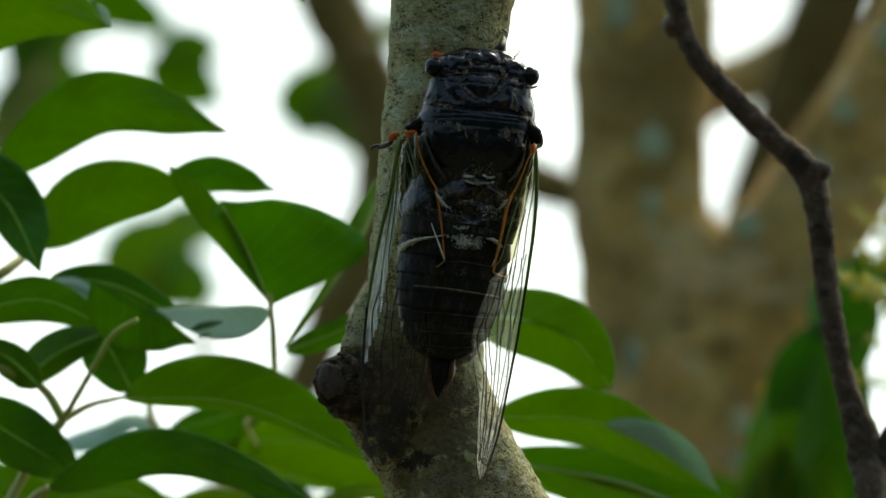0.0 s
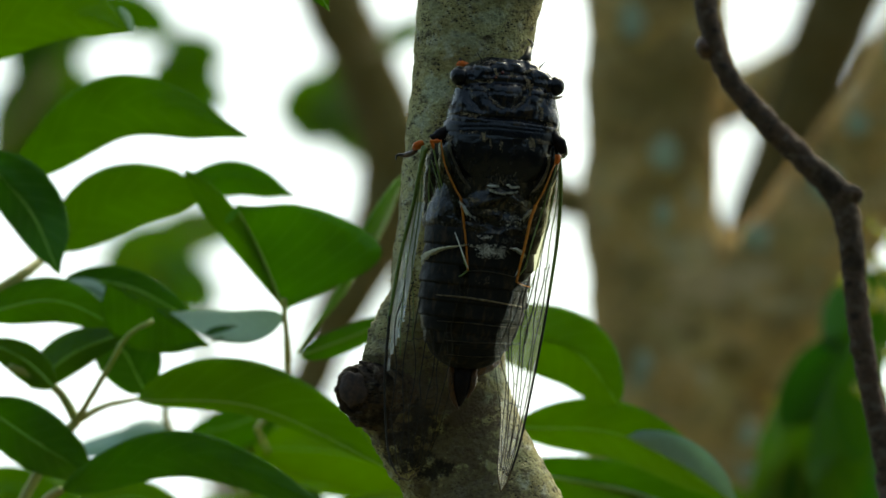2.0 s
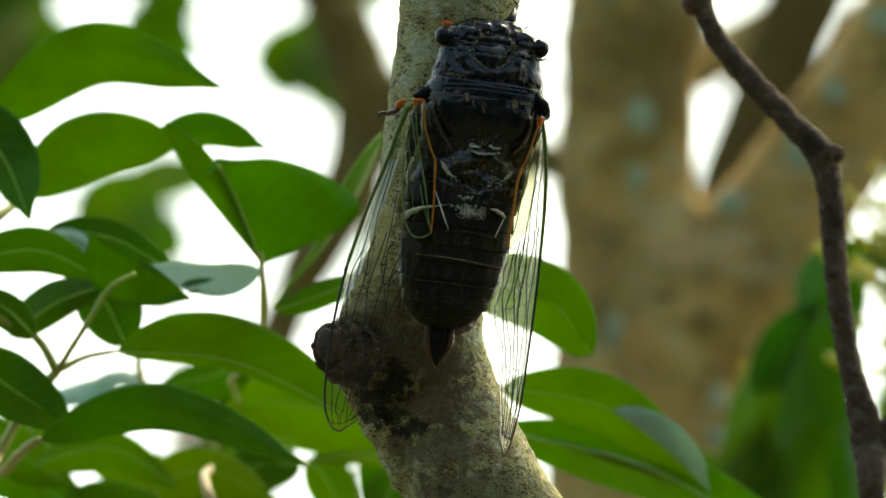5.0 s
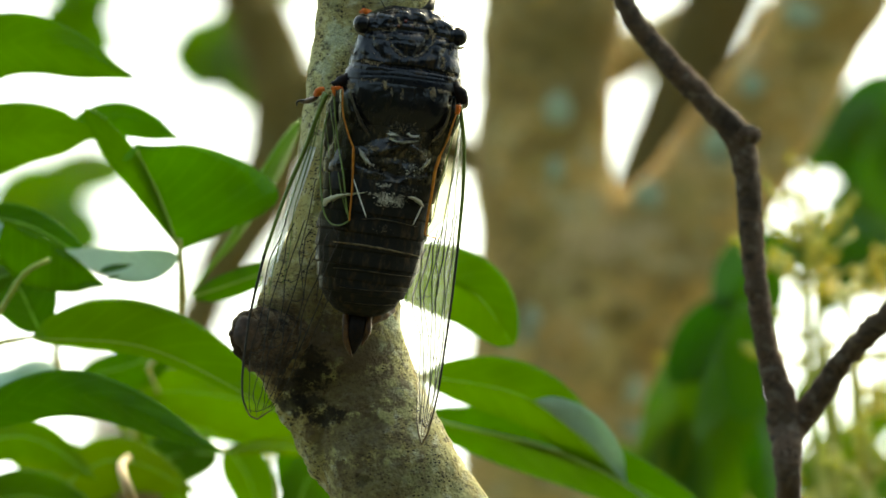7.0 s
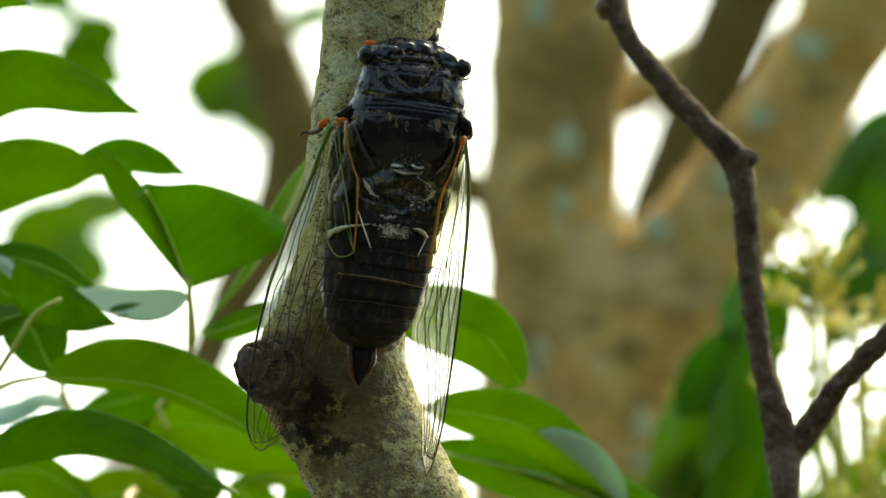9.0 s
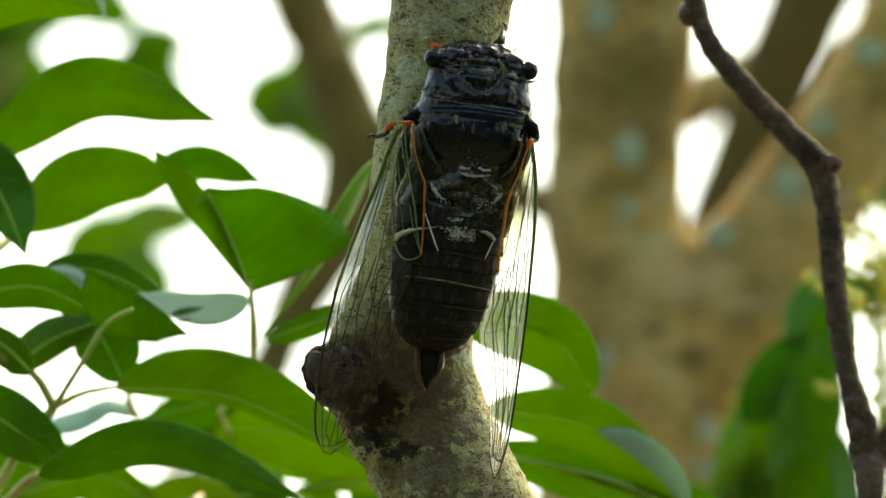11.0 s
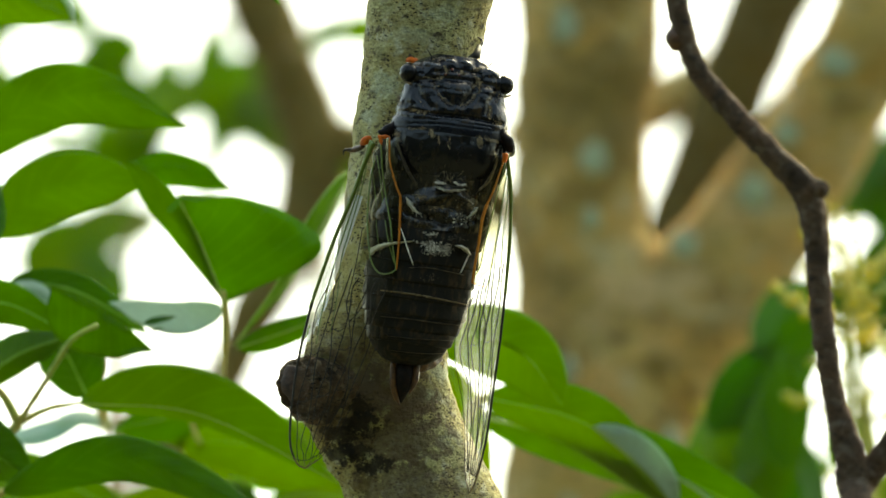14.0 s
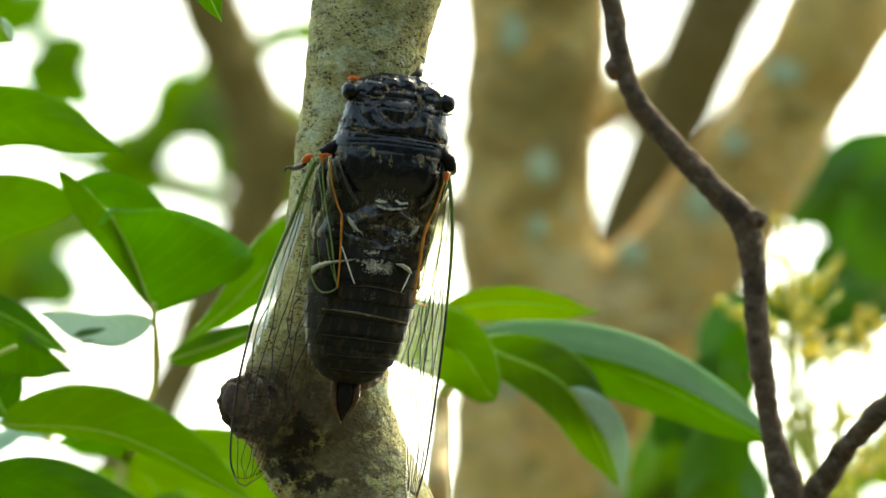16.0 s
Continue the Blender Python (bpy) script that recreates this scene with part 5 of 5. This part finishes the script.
for k, (c, sp, cnt, mat) in enumerate((((730, 302), (12, 9), 90, DOWN), ((690, 286), (16, 3), 50, DOWN), ((664, 306), (8, 8), 40, DOWN), ((680, 329), (7, 3), 46, GREY_WAX), ((722, 336), (12, 3), 56, DOWN), ((730, 300), (9, 7), 46, GREY_WAX), ((660, 262), (8, 4), 40, GOLD_DIM), ((742, 268), (8, 8), 60, GOLD_DIM))):
    flecks("down_patch", c, sp, cnt, 1.8, mat, meta, "silvery-brown down", 40 + k, 0.0006)

ENDS = [-8.6, -11.1, -13.6, -16.2, -18.5, -20.6, -22.5, -24.2, -25.7, -27.0]
segments = []
for z0, z1 in zip(ENDS, ENDS[1:]):
    segments.append(shell("abdomen_segment", [(max(-27.2, z1 - 0.2), 0.99), (z1, 1.015), (z1 + 0.4, 1.015), ((z0 + z1) / 2, 1.0), (z0 - 0.1, 0.975), (z0 + 0.3, 0.95)], SEGMENT, "", 0.05, 700, 1.0, seg=72))
for seg_ob, line, r in ((segments[1], ((590, 428), (640, 434), (690, 443), (742, 454)), 1.7), (segments[2], ((590, 474), (640, 479), (690, 486), (735, 491)), 1.0), (segments[0], ((640, 388), (670, 388), (700, 393), (738, 402)), 1.0), (segments[3], ((600, 508), (650, 514), (722, 518)), 0.8), (segments[4], ((606, 534), (660, 540), (708, 540)), 0.7)):
    ribbon("rim", line, (r * 0.5, r, r, r * 0.5), GOLD if r > 1.5 else GOLD_DIM, seg_ob, "thin tan hind edge", 0.3, 0.00012, 50, 1.025)
first = segments[0]
ribbon("wax_band", ((566, 374), (571, 361), (586, 352), (606, 346), (646, 341)), (2, 5.5, 5, 3, 0.8), CREAM_WAX, first, "cream waxy band", 0.3, 0.0004, 50, 1.06)
ribbon("wax_band", ((722, 349), (734, 352), (742, 358), (750, 366)), (1, 3.2, 4, 1.4), WHITE_WAX_GLINT, first, "white waxy band", 0.25, 0.0006, 40, 1.04)
for k, (c, sp, cnt, mat) in enumerate((((682, 353), (8, 6), 300, GREY_WAX), ((706, 355), (7, 5), 140, GREY_WAX), ((684, 352), (6, 4), 130, WHITE_WAX_GLINT), ((660, 343), (7, 2), 24, GREY_WAX), ((704, 364), (5, 3), 24, GREY_WAX), ((680, 408), (8, 4), 24, GOLD_DIM), ((740, 460), (3, 10), 24, DOWN))):
    flecks("wax_patch", c, sp, cnt, 1.5, mat, first, "patchy greyish-white wax", 50 + k, 0.0003)
for line in (((626, 318), (637, 352), (648, 384)), ((748, 362), (740, 380), (731, 398))):
    part("white_vein", tube([onto(u, v, 0.0008) for u, v in line], [0.00005, 0.0001, 0.00006], 12, 6), WHITE_WAX_GLINT, first, "thin white wing edge lying on the back")
tail = part("tail", tube([near(634, 552, 0.0), near(631, 580, -0.0006), near(628, 602, -0.0004), near(625, 626, 0.0002)], [0.0012, 0.0013, 0.0010, 0.0002], 30, 18), DULL_BLACK, cicada, "black pointed tail")
part("tail_side", tube([near(612, 556, -0.0010), near(612, 590, -0.001), near(615, 612, -0.0006), near(623, 632, -0.0002)], [0.0004, 0.0005, 0.0004, 0.0001], 18, 8), RED_BROWN, tail, "rusty side of the tail")
part("tail_side", tube([near(654, 560, -0.0008), near(650, 588, -0.001), near(640, 612, -0.0008)], [0.0004, 0.00045, 0.0001], 16, 8), RED_BROWN, tail, "rusty side of the tail")
part("last_segment", tube([near(612, 548, 0.0014), near(640, 556, 0.0006), near(668, 556, 0.0012), near(694, 548, 0.0028)], [0.0008, 0.0014, 0.0012, 0.0006], 26, 14, 0.0003, 700), RED_BROWN, cicada, "rusty last segment")


def leg(pts, radii, mats, foot):
    ob = part("leg", tube([near(*p) for p in pts], radii, 30, 9, 0.00005, 1500), mats, cicada)
    part("claw", tube([near(*p) for p in foot], [0.00028, 0.0002, 0.00008], 12, 6), DARK_VEIN, ob)
    return ob


leg([(575, 158, 0.001), (570, 160, 0.001), (564, 163, 0.001), (558, 168, 0.002)], [0.0003, 0.0005, 0.00055, 0.0003], ORANGE, [(562, 170, 0.002), (548, 177, 0.003), (528, 179, 0.004), (525, 187, 0.005)])
part("shin", tube([near(560, 172, 0.002), near(548, 178, 0.003), near(534, 180, 0.004)], [0.00035, 0.0004, 0.00025], 12, 8, 0.0001, 1500), RED_BROWN, cicada, "brown shin of a middle leg")
leg([(748, 24, 0.002), (758, 16, 0.001), (764, 6, 0.002), (766, -4, 0.005)], [0.0007, 0.0006, 0.0005, 0.0003], DARK_VEIN, [(766, -2, 0.005), (772, -12, 0.006), (764, -20, 0.007)])
leg([(660, 30, 0.004), (652, 24, 0.003), (644, 20, 0.003), (638, 22, 0.006)], [0.0005, 0.0005, 0.0004, 0.0002], ORANGE, [(646, 20, 0.004), (643, 10, 0.006), (639, 2, 0.008)])
leg([(800, 150, 0.002), (815, 168, 0.001), (822, 183, 0.002), (815, 190, 0.005)], [0.0009, 0.0008, 0.0006, 0.0004], SHELL, [(815, 188, 0.005), (808, 194, 0.006), (803, 198, 0.007)])


for line, r in ((((586, 156), (596, 156), (607, 156)), 0.2), (((590, 157), (592, 170)), 0.2), (((811, 186), (811, 194), (808, 202)), 0.34)):
    part("wing_hinge", tube([near(u, v, -0.0046) for u, v in line], [r * M, r * 1.2 * M, r * 0.7 * M], 14, 8, 0.0001, 1500), ORANGE, cicada, "orange wing hinge")


def wing(name, hinge, fore, hind, label, seedv, clear, veins, edge=0.0):
    """A clear wing sheet between its front edge and its hind edge, with tube veins; both edges run from hinge to tip.
    edge: share of the breadth with the painted sheen along the front.
    """
    h = near(*hinge)
    n, m = 60, 30
    a_line = [Vector(p) for p in spline([tuple(near(*p)) for p in fore], n)]
    b_line = [Vector(p) for p in spline([tuple(near(*p)) for p in hind], n)]

    def on(s, r):
        i = min(n - 2, int(s * (n - 1)))
        f = s * (n - 1) - i
        p = a_line[i].lerp(a_line[i + 1], f).lerp(b_line[i].lerp(b_line[i + 1], f), r)
        return p + Vector((0, -0.0009 * math.sin(math.pi * r) * math.sin(math.pi * s) + 0.00025 * math.sin(r * 21), 0))

    bm = bmesh.new()
    grid = [[bm.verts.new(on(i / (n - 1), j / m)) for j in range(m + 1)] for i in range(n)]
    for i in range(n - 1):
        for j in range(m):
            f = bm.faces.new((grid[i][j], grid[i][j + 1], grid[i + 1][j + 1], grid[i + 1][j]))
            q = i / (n - 1)
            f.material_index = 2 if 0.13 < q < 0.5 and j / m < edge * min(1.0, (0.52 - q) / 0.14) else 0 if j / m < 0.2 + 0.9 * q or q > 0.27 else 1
    bmesh.ops.remove_doubles(bm, verts=bm.verts, dist=1e-6)
    me = bpy.data.meshes.new(name)
    bmesh.ops.translate(bm, verts=bm.verts, vec=-h)
    for f in bm.faces:
        f.smooth = True
    bm.to_mesh(me)
    bm.free()
    for mat in (clear, WING_TINTED, WING_EDGE_SHEEN):
        me.materials.append(mat)
    ob = new(name, me)
    ob.parent = cicada
    ob.location = h
    ob["label"] = label
    ORIGIN[ob.name] = h
    dense = [(s / 160, r / 60) for s in range(161) for r in range(61)]
    seen = np.array([bearing(on(s, r)) for s, r in dense])

    def spot(u, v):
        k = int(np.argmin((seen[:, 0] - u) ** 2 + (seen[:, 1] - v) ** 2))
        return on(*dense[k])

    def vein(pts, r0, r1, mat, k=30):
        part("vein", tube([p + Vector((0, -0.00008, 0)) for p in pts], [r0 * M, 0.5 * (r0 + r1) * M, r1 * M], k, 6), mat, ob)

    for line, r0, r1, mat in veins:
        vein([spot(*p) for p in line], r0, r1, mat, 12 + 6 * len(line))
    # front edge, green at the root and dark towards the tip, and the thin hind edge
    vein([on(s, 0) for s in (0, 0.12, 0.25, 0.4)], 0.32, 0.22, GREEN_VEIN, 40)
    vein([on(s, 0) for s in (0.36, 0.5, 0.62, 0.74, 0.84)], 0.2, 0.14, DARK_VEIN, 50)
    vein([on(s, 0) for s in (0.82, 0.9, 0.96, 1)] + [on(s, 1) for s in (0.96, 0.9)], 0.14, 0.10, AMBER_VEIN, 40)
    vein([on(s, 1) for s in (0.3, 0.5, 0.7, 0.85, 0.93)], 0.03, 0.05, DARK_VEIN, 50)
    rnd = random.Random(seedv)
    # long veins of the outer cells, kinked where a cross vein meets them
    rows = []
    for k in range(7):
        r0 = 0.12 + 0.125 * k
        pts = [(0.28 + 0.03 * rnd.random(), r0)]
        for q in range(1, 12):
            pts.append((0.29 + 0.58 * q / 11, min(0.97, max(0.05, r0 + 0.020 * (-1) ** (q // 2 + k) + rnd.uniform(-0.016, 0.016)))))
        rows.append(pts)
        vein([on(*p) for p in pts], 0.085, 0.055, DARK_VEIN, 60)
    for k in range(6):
        for q in (3 + rnd.randrange(2), 6 + rnd.randrange(2)):
            (s0, r0), (s1, r1) = rows[k][q], rows[k + 1][q]
            vein([on(s0, r0), on((s0 + s1) / 2 + 0.006, (r0 + r1) / 2), on(s1, r1)], 0.05, 0.05, DARK_VEIN, 8)
    vein([on(s, r) for s, r in ((0.84, 0.05), (0.87, 0.3), (0.86, 0.6), (0.83, 0.95))], 0.05, 0.05, DARK_VEIN)
    for r in (0.3, 0.62):
        vein([on(0.86, r), on(0.92, r * 0.95 + 0.02), on(0.965, r)], 0.05, 0.04, AMBER_VEIN, 14)
    return ob


G, O, K = GREEN_VEIN, ORANGE_VEIN, DARK_VEIN
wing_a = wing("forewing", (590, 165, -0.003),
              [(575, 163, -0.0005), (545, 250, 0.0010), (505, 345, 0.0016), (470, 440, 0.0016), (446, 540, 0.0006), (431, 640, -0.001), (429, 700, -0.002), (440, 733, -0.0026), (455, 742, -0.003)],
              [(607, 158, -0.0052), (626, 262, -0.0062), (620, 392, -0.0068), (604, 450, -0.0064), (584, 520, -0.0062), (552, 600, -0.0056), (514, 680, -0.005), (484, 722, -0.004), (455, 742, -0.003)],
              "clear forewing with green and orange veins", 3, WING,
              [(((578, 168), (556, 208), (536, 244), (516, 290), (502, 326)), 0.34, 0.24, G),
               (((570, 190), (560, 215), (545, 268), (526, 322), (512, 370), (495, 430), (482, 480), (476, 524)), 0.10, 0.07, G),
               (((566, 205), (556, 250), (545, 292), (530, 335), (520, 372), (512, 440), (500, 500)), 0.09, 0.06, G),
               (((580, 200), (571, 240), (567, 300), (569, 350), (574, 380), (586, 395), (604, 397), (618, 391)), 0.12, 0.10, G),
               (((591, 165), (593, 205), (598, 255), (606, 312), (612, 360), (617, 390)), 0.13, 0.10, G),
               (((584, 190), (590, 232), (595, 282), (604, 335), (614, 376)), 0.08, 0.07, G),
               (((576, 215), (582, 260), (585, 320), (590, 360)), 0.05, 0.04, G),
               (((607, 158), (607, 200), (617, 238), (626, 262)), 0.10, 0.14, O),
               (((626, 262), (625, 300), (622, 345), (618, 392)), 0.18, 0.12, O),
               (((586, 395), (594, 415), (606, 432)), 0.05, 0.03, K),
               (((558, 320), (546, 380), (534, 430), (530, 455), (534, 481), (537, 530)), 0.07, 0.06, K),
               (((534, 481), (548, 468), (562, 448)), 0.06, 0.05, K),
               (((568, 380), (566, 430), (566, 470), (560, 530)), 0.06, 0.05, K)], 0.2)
wing_b = wing("forewing", (803, 186, -0.003),
              [(814, 188, -0.001), (821, 260, 0.0008), (819, 340, 0.0014), (812, 420, 0.0012), (802, 510, 0.0006), (788, 610, 0.0), (774, 700, -0.0008), (758, 762, -0.0016), (746, 786, -0.002)],
              [(809, 192, -0.0046), (776, 278, -0.0058), (752, 412, -0.0064), (734, 480, -0.0062), (720, 530, -0.0058), (734, 600, -0.005), (738, 680, -0.004), (738, 750, -0.003), (746, 786, -0.002)],
              "clear forewing with orange inner vein", 5, WING_SHEEN,
              [(((810, 194), (803, 216), (790, 250), (777, 276)), 0.10, 0.14, O),
               (((777, 276), (770, 302), (763, 345), (756, 380), (751, 414)), 0.24, 0.14, O),
               (((733, 404), (744, 410), (754, 416), (766, 421), (776, 422)), 0.10, 0.06, O),
               (((812, 200), (800, 250), (788, 295), (776, 345), (766, 384), (758, 402)), 0.10, 0.07, G),
               (((815, 212), (808, 262), (799, 312), (791, 360), (781, 410), (774, 432)), 0.09, 0.07, G),
               (((817, 220), (814, 275), (808, 330), (802, 390)), 0.09, 0.07, G),
               (((805, 300), (796, 345), (790, 400), (785, 450), (780, 482), (771, 506)), 0.07, 0.06, K),
               (((776, 422), (772, 460), (776, 500), (768, 540)), 0.06, 0.05, K)])


# ---- what moves: seconds, mm aside, mm up ----
TWIG_SWAY = [(0, -0.3, -1.0), (0.5, 0.2, -1.6), (1, 0.1, -1.4), (1.5, 0.3, -1.4), (2, 0.3, -2.2), (2.5, 0.3, -1.5), (3, 0.1, -2.0), (3.2, 0.6, -1.8), (5.3, 0.1, -0.4), (5.5, 0.2, -0.1), (6, 0.0, -0.0), (6.5, 0.3, -0.0), (7, 0.0, 0.0), (7.5, -0.1, 0.0), (8, -0.4, 0.1), (8.5, -0.7, 0.7), (8.7, -0.9, 0.9), (10.8, 0.9, 0.4), (11, 1.1, 0.2), (11.5, 1.0, 0.6), (12, 1.4, 0.2), (12.5, 1.4, 0.3), (13, 1.6, -0.5), (13.5, 1.4, -0.4), (14, 2.3, -0.9), (14.5, 2.1, -1.2), (15, 2.2, -1.2), (15.5, 2.7, -0.9), (16, 2.0, -2.0)]
SWAY_A = [(0, -0.2, 0.2), (0.5, -0.5, 0.6), (1, -0.4, 0.0), (1.5, 0.0, 0.0), (2, -0.3, 0.5), (2.5, 0.1, 0.6), (3, -0.5, 0.9), (3.2, -0.2, 0.8), (5.3, -1.6, 0.9), (5.5, -1.7, 1.0), (6, -1.6, 0.9), (6.5, -1.8, 0.8), (7, -2.0, 0.6), (7.5, -1.7, 0.3), (8, -2.1, 0.2), (8.5, -2.1, 0.1), (8.7, -2.0, 0.1), (10.8, -0.6, -0.2), (11, -0.5, -0.2), (11.5, -1.0, -0.4), (12, -1.5, 0.0), (12.5, -1.4, 0.2), (13, -1.6, 0.3), (13.5, -1.2, 0.4), (14, -0.9, 0.6), (14.5, 0.3, -0.8), (15, -0.9, -0.4), (15.5, 0.6, -1.7), (16, -1.6, -0.5)]
SWAY_B = [(0, 0.6, -0.1), (0.5, 0.2, 0.0), (1, 0.4, -0.0), (1.5, -0.2, 0.0), (2, -0.2, 0.3), (2.5, 0.2, 0.2), (3, -0.6, 0.5), (3.2, -0.5, 0.6), (5.3, -0.2, 0.3), (5.5, -0.2, 0.3), (6, -0.2, 0.3), (6.5, -0.2, 0.5), (7, -0.1, 0.7), (7.5, 0.4, 0.5), (8, 0.4, 0.1), (8.5, 0.7, -0.3), (8.7, 0.6, -0.3), (10.8, -0.1, -0.1), (11, -0.2, -0.1), (11.5, -0.4, -0.1), (12, -0.8, 0.0), (12.5, -0.7, 0.0), (13, -1.0, 0.4), (13.5, -1.1, 0.1), (14, -0.2, 0.4), (14.5, -1.3, -0.6), (15, -2.8, 0.2), (15.5, -3.1, 1.5), (16, -1.9, 0.8)]
SWAY_N = [(0, 0.7, -0.3), (0.5, 0.1, 0.1), (1, 0.6, -0.4), (1.5, 0.0, 0.0), (2, -0.0, 0.3), (2.5, 0.3, 0.6), (3, -0.1, 1.0), (3.2, 0.1, 0.8), (5.3, 0.8, 0.1), (5.5, 0.7, 0.2), (6, 0.3, 0.1), (6.5, 0.3, 0.2), (7, 0.3, 0.4), (7.5, 0.5, 0.2), (8, 0.7, -0.1), (8.5, 0.9, -0.4), (8.7, 1.0, -0.5), (10.8, 1.8, -1.3), (11, 1.8, -1.3), (11.5, 0.4, -0.6), (12, 0.2, -0.2), (12.5, 0.3, -0.8), (13, -0.1, -0.8), (13.5, -0.2, -1.1), (14, 0.7, -1.8), (14.5, 0.3, -1.9), (15, -1.3, -1.0), (15.5, -2.1, -1.8), (16, -2.6, -2.6)]
SWAY_Q = [(0, 1.3, 0.9), (0.5, 0.7, 0.5), (1, 0.5, 0.4), (1.5, 0.0, 0.0), (2, -0.2, 0.1), (2.5, 0.1, 0.5), (3, -0.7, 0.5), (3.2, -0.6, 0.9), (5.3, -0.3, 1.8), (5.5, 0.3, 1.6), (6, 0.0, 1.8), (6.5, 0.1, 1.6), (7, 0.2, 1.7), (7.5, 0.6, 0.8), (8, 0.8, 0.8), (8.5, 1.1, 0.8), (8.7, 0.7, 0.4), (10.8, 1.5, 0.2), (11, 1.5, 0.1), (11.5, 0.9, 0.5), (12, -0.0, 0.7), (12.5, 0.3, 0.5), (13, 0.3, 0.4), (13.5, 0.5, 0.5), (14, 0.8, 0.0), (14.5, -0.4, 2.3), (15, -1.4, 2.7), (15.5, -1.5, 4.7), (16, -0.6, 3.0)]
SWAY_R = [(0, -0.3, 0.1), (0.5, -0.2, 0.0), (1, -0.2, -0.0), (1.5, 0.0, 0.0), (2, 0.3, -0.0), (2.5, 0.6, -0.1), (3, 0.8, -0.1), (3.2, 0.8, -0.1), (5.3, 2.5, -0.1), (5.5, 2.6, -0.1), (6, 2.9, 0.4), (6.5, 3.0, 0.3), (7, 3.1, 0.2), (7.5, 3.1, 0.2), (8, 3.0, 0.2), (8.5, 2.9, 0.3), (8.7, 2.8, 0.3), (10.8, 1.8, 0.7), (11, 1.6, 0.7), (11.5, 1.5, 0.9), (12, 1.4, 1.0), (12.5, 1.2, 1.2), (13, 2.9, 2.0), (13.5, 4.5, 2.8), (14, 5.3, 4.1), (14.5, 6.0, 5.3), (15, 5.2, 5.5), (15.5, 10.6, 17.9), (16, 12.7, 14.1)]


def motions():
    def swung(th, rows):
        o = ORIGIN[th.name]
        walk(th, [(t, SIGHT @ Matrix.Translation(o + Vector((x, 0, z)) * M)) for t, x, z in rows])

    swung(twig, TWIG_SWAY)
    swung(spray_a, SWAY_A)
    swung(spray_b, SWAY_B)
    swung(spray_n, SWAY_N)
    swung(spray_q, SWAY_Q)
    swung(spray_r, SWAY_R)
    swung(swinging, [(0, -100, 66), (5.5, -98, 64), (8.5, -96, 64), (12.5, -92, 62), (13.5, -58, 38), (14.2, -4, -2), (14.5, 0, 3), (15, 2, -1), (15.5, -2, 1), (16, 0, 0)])

    def turned(h, about_y, about_z=0.0):
        return Matrix.Translation(h) @ pose(0, 0, 0, 0, about_y, about_z)

    # turn of the long leaflets as the gust lifts them (degrees, clockwise as seen, and towards the eye)
    for ob, rows in ((leaf_rc, ((0, 0, 0), (1.5, 0, 0), (5.5, 6, 8), (8.5, 7, 10), (11, 6, 8), (13.5, 9, 10), (15, 10, 10), (15.5, 15, 26), (16, 17, 30))),
                     (leaf_ra, ((0, 0, 0), (12.5, 0, 0), (14.5, 0, 0), (15, -18, 0), (15.5, -82, 0), (16, -76, 0)))):
        h = ob.location.copy()
        walk(ob, [(t, turned(h, cw, yaw)) for t, cw, yaw in rows])

    # the long leaflet beside the branch turns its face as the wind takes it
    h = long_leaf.location.copy()
    axis = Vector((200, 0, 306)).normalized()
    walk(long_leaf, [(t, turned(h, cw) @ Matrix.Rotation(radians(a), 4, axis)) for t, cw, a in ((0, 6, 70), (13.5, 6, 70), (14.5, 7, 52), (15, 8, 25), (15.5, 15, 5), (16, 12, 15))])

    h = leaf_rb.location.copy()
    walk(leaf_rb, [(t, turned(h + Vector((0, 0, drop)) * M, cw, yaw)) for t, drop, cw, yaw in ((0, -8.0, -6, 0), (8.5, -8.0, -5, 0), (12.5, -8.0, -5, 0), (13.5, -6.6, -5, 0), (14.5, -3.6, -6, 0), (15, -3.0, -4, 0), (15.5, 0, -10, 0), (16, 0, -6, 8))])
    # the pale sheen blade of the long leaflet stands edge-on until the gust opens it
    h = leaf_rb2.location.copy()
    axis = Vector((558, 0, -250)).normalized()
    walk(leaf_rb2, [(t, Matrix.Translation(h) @ Matrix.Rotation(radians(a), 4, axis)) for t, a in ((0, -59), (12.5, -59), (14.5, -56), (15, -38), (15.5, 0), (16, 0))])

    ha, hb = wing_a.location.copy(), wing_b.location.copy()
    folded, spread = turned(ha, -7.5), turned(ha, 0)
    walk(wing_a, [(0, folded), (3.2, folded), (3.8, folded), (4.7, spread), (5.3, spread), (16, spread)])
    folded, spread = turned(hb, 5.0), turned(hb, 0)
    walk(wing_b, [(0, folded), (3.2, folded), (3.8, folded), (4.7, spread), (5.3, spread), (16, spread)])


motions()
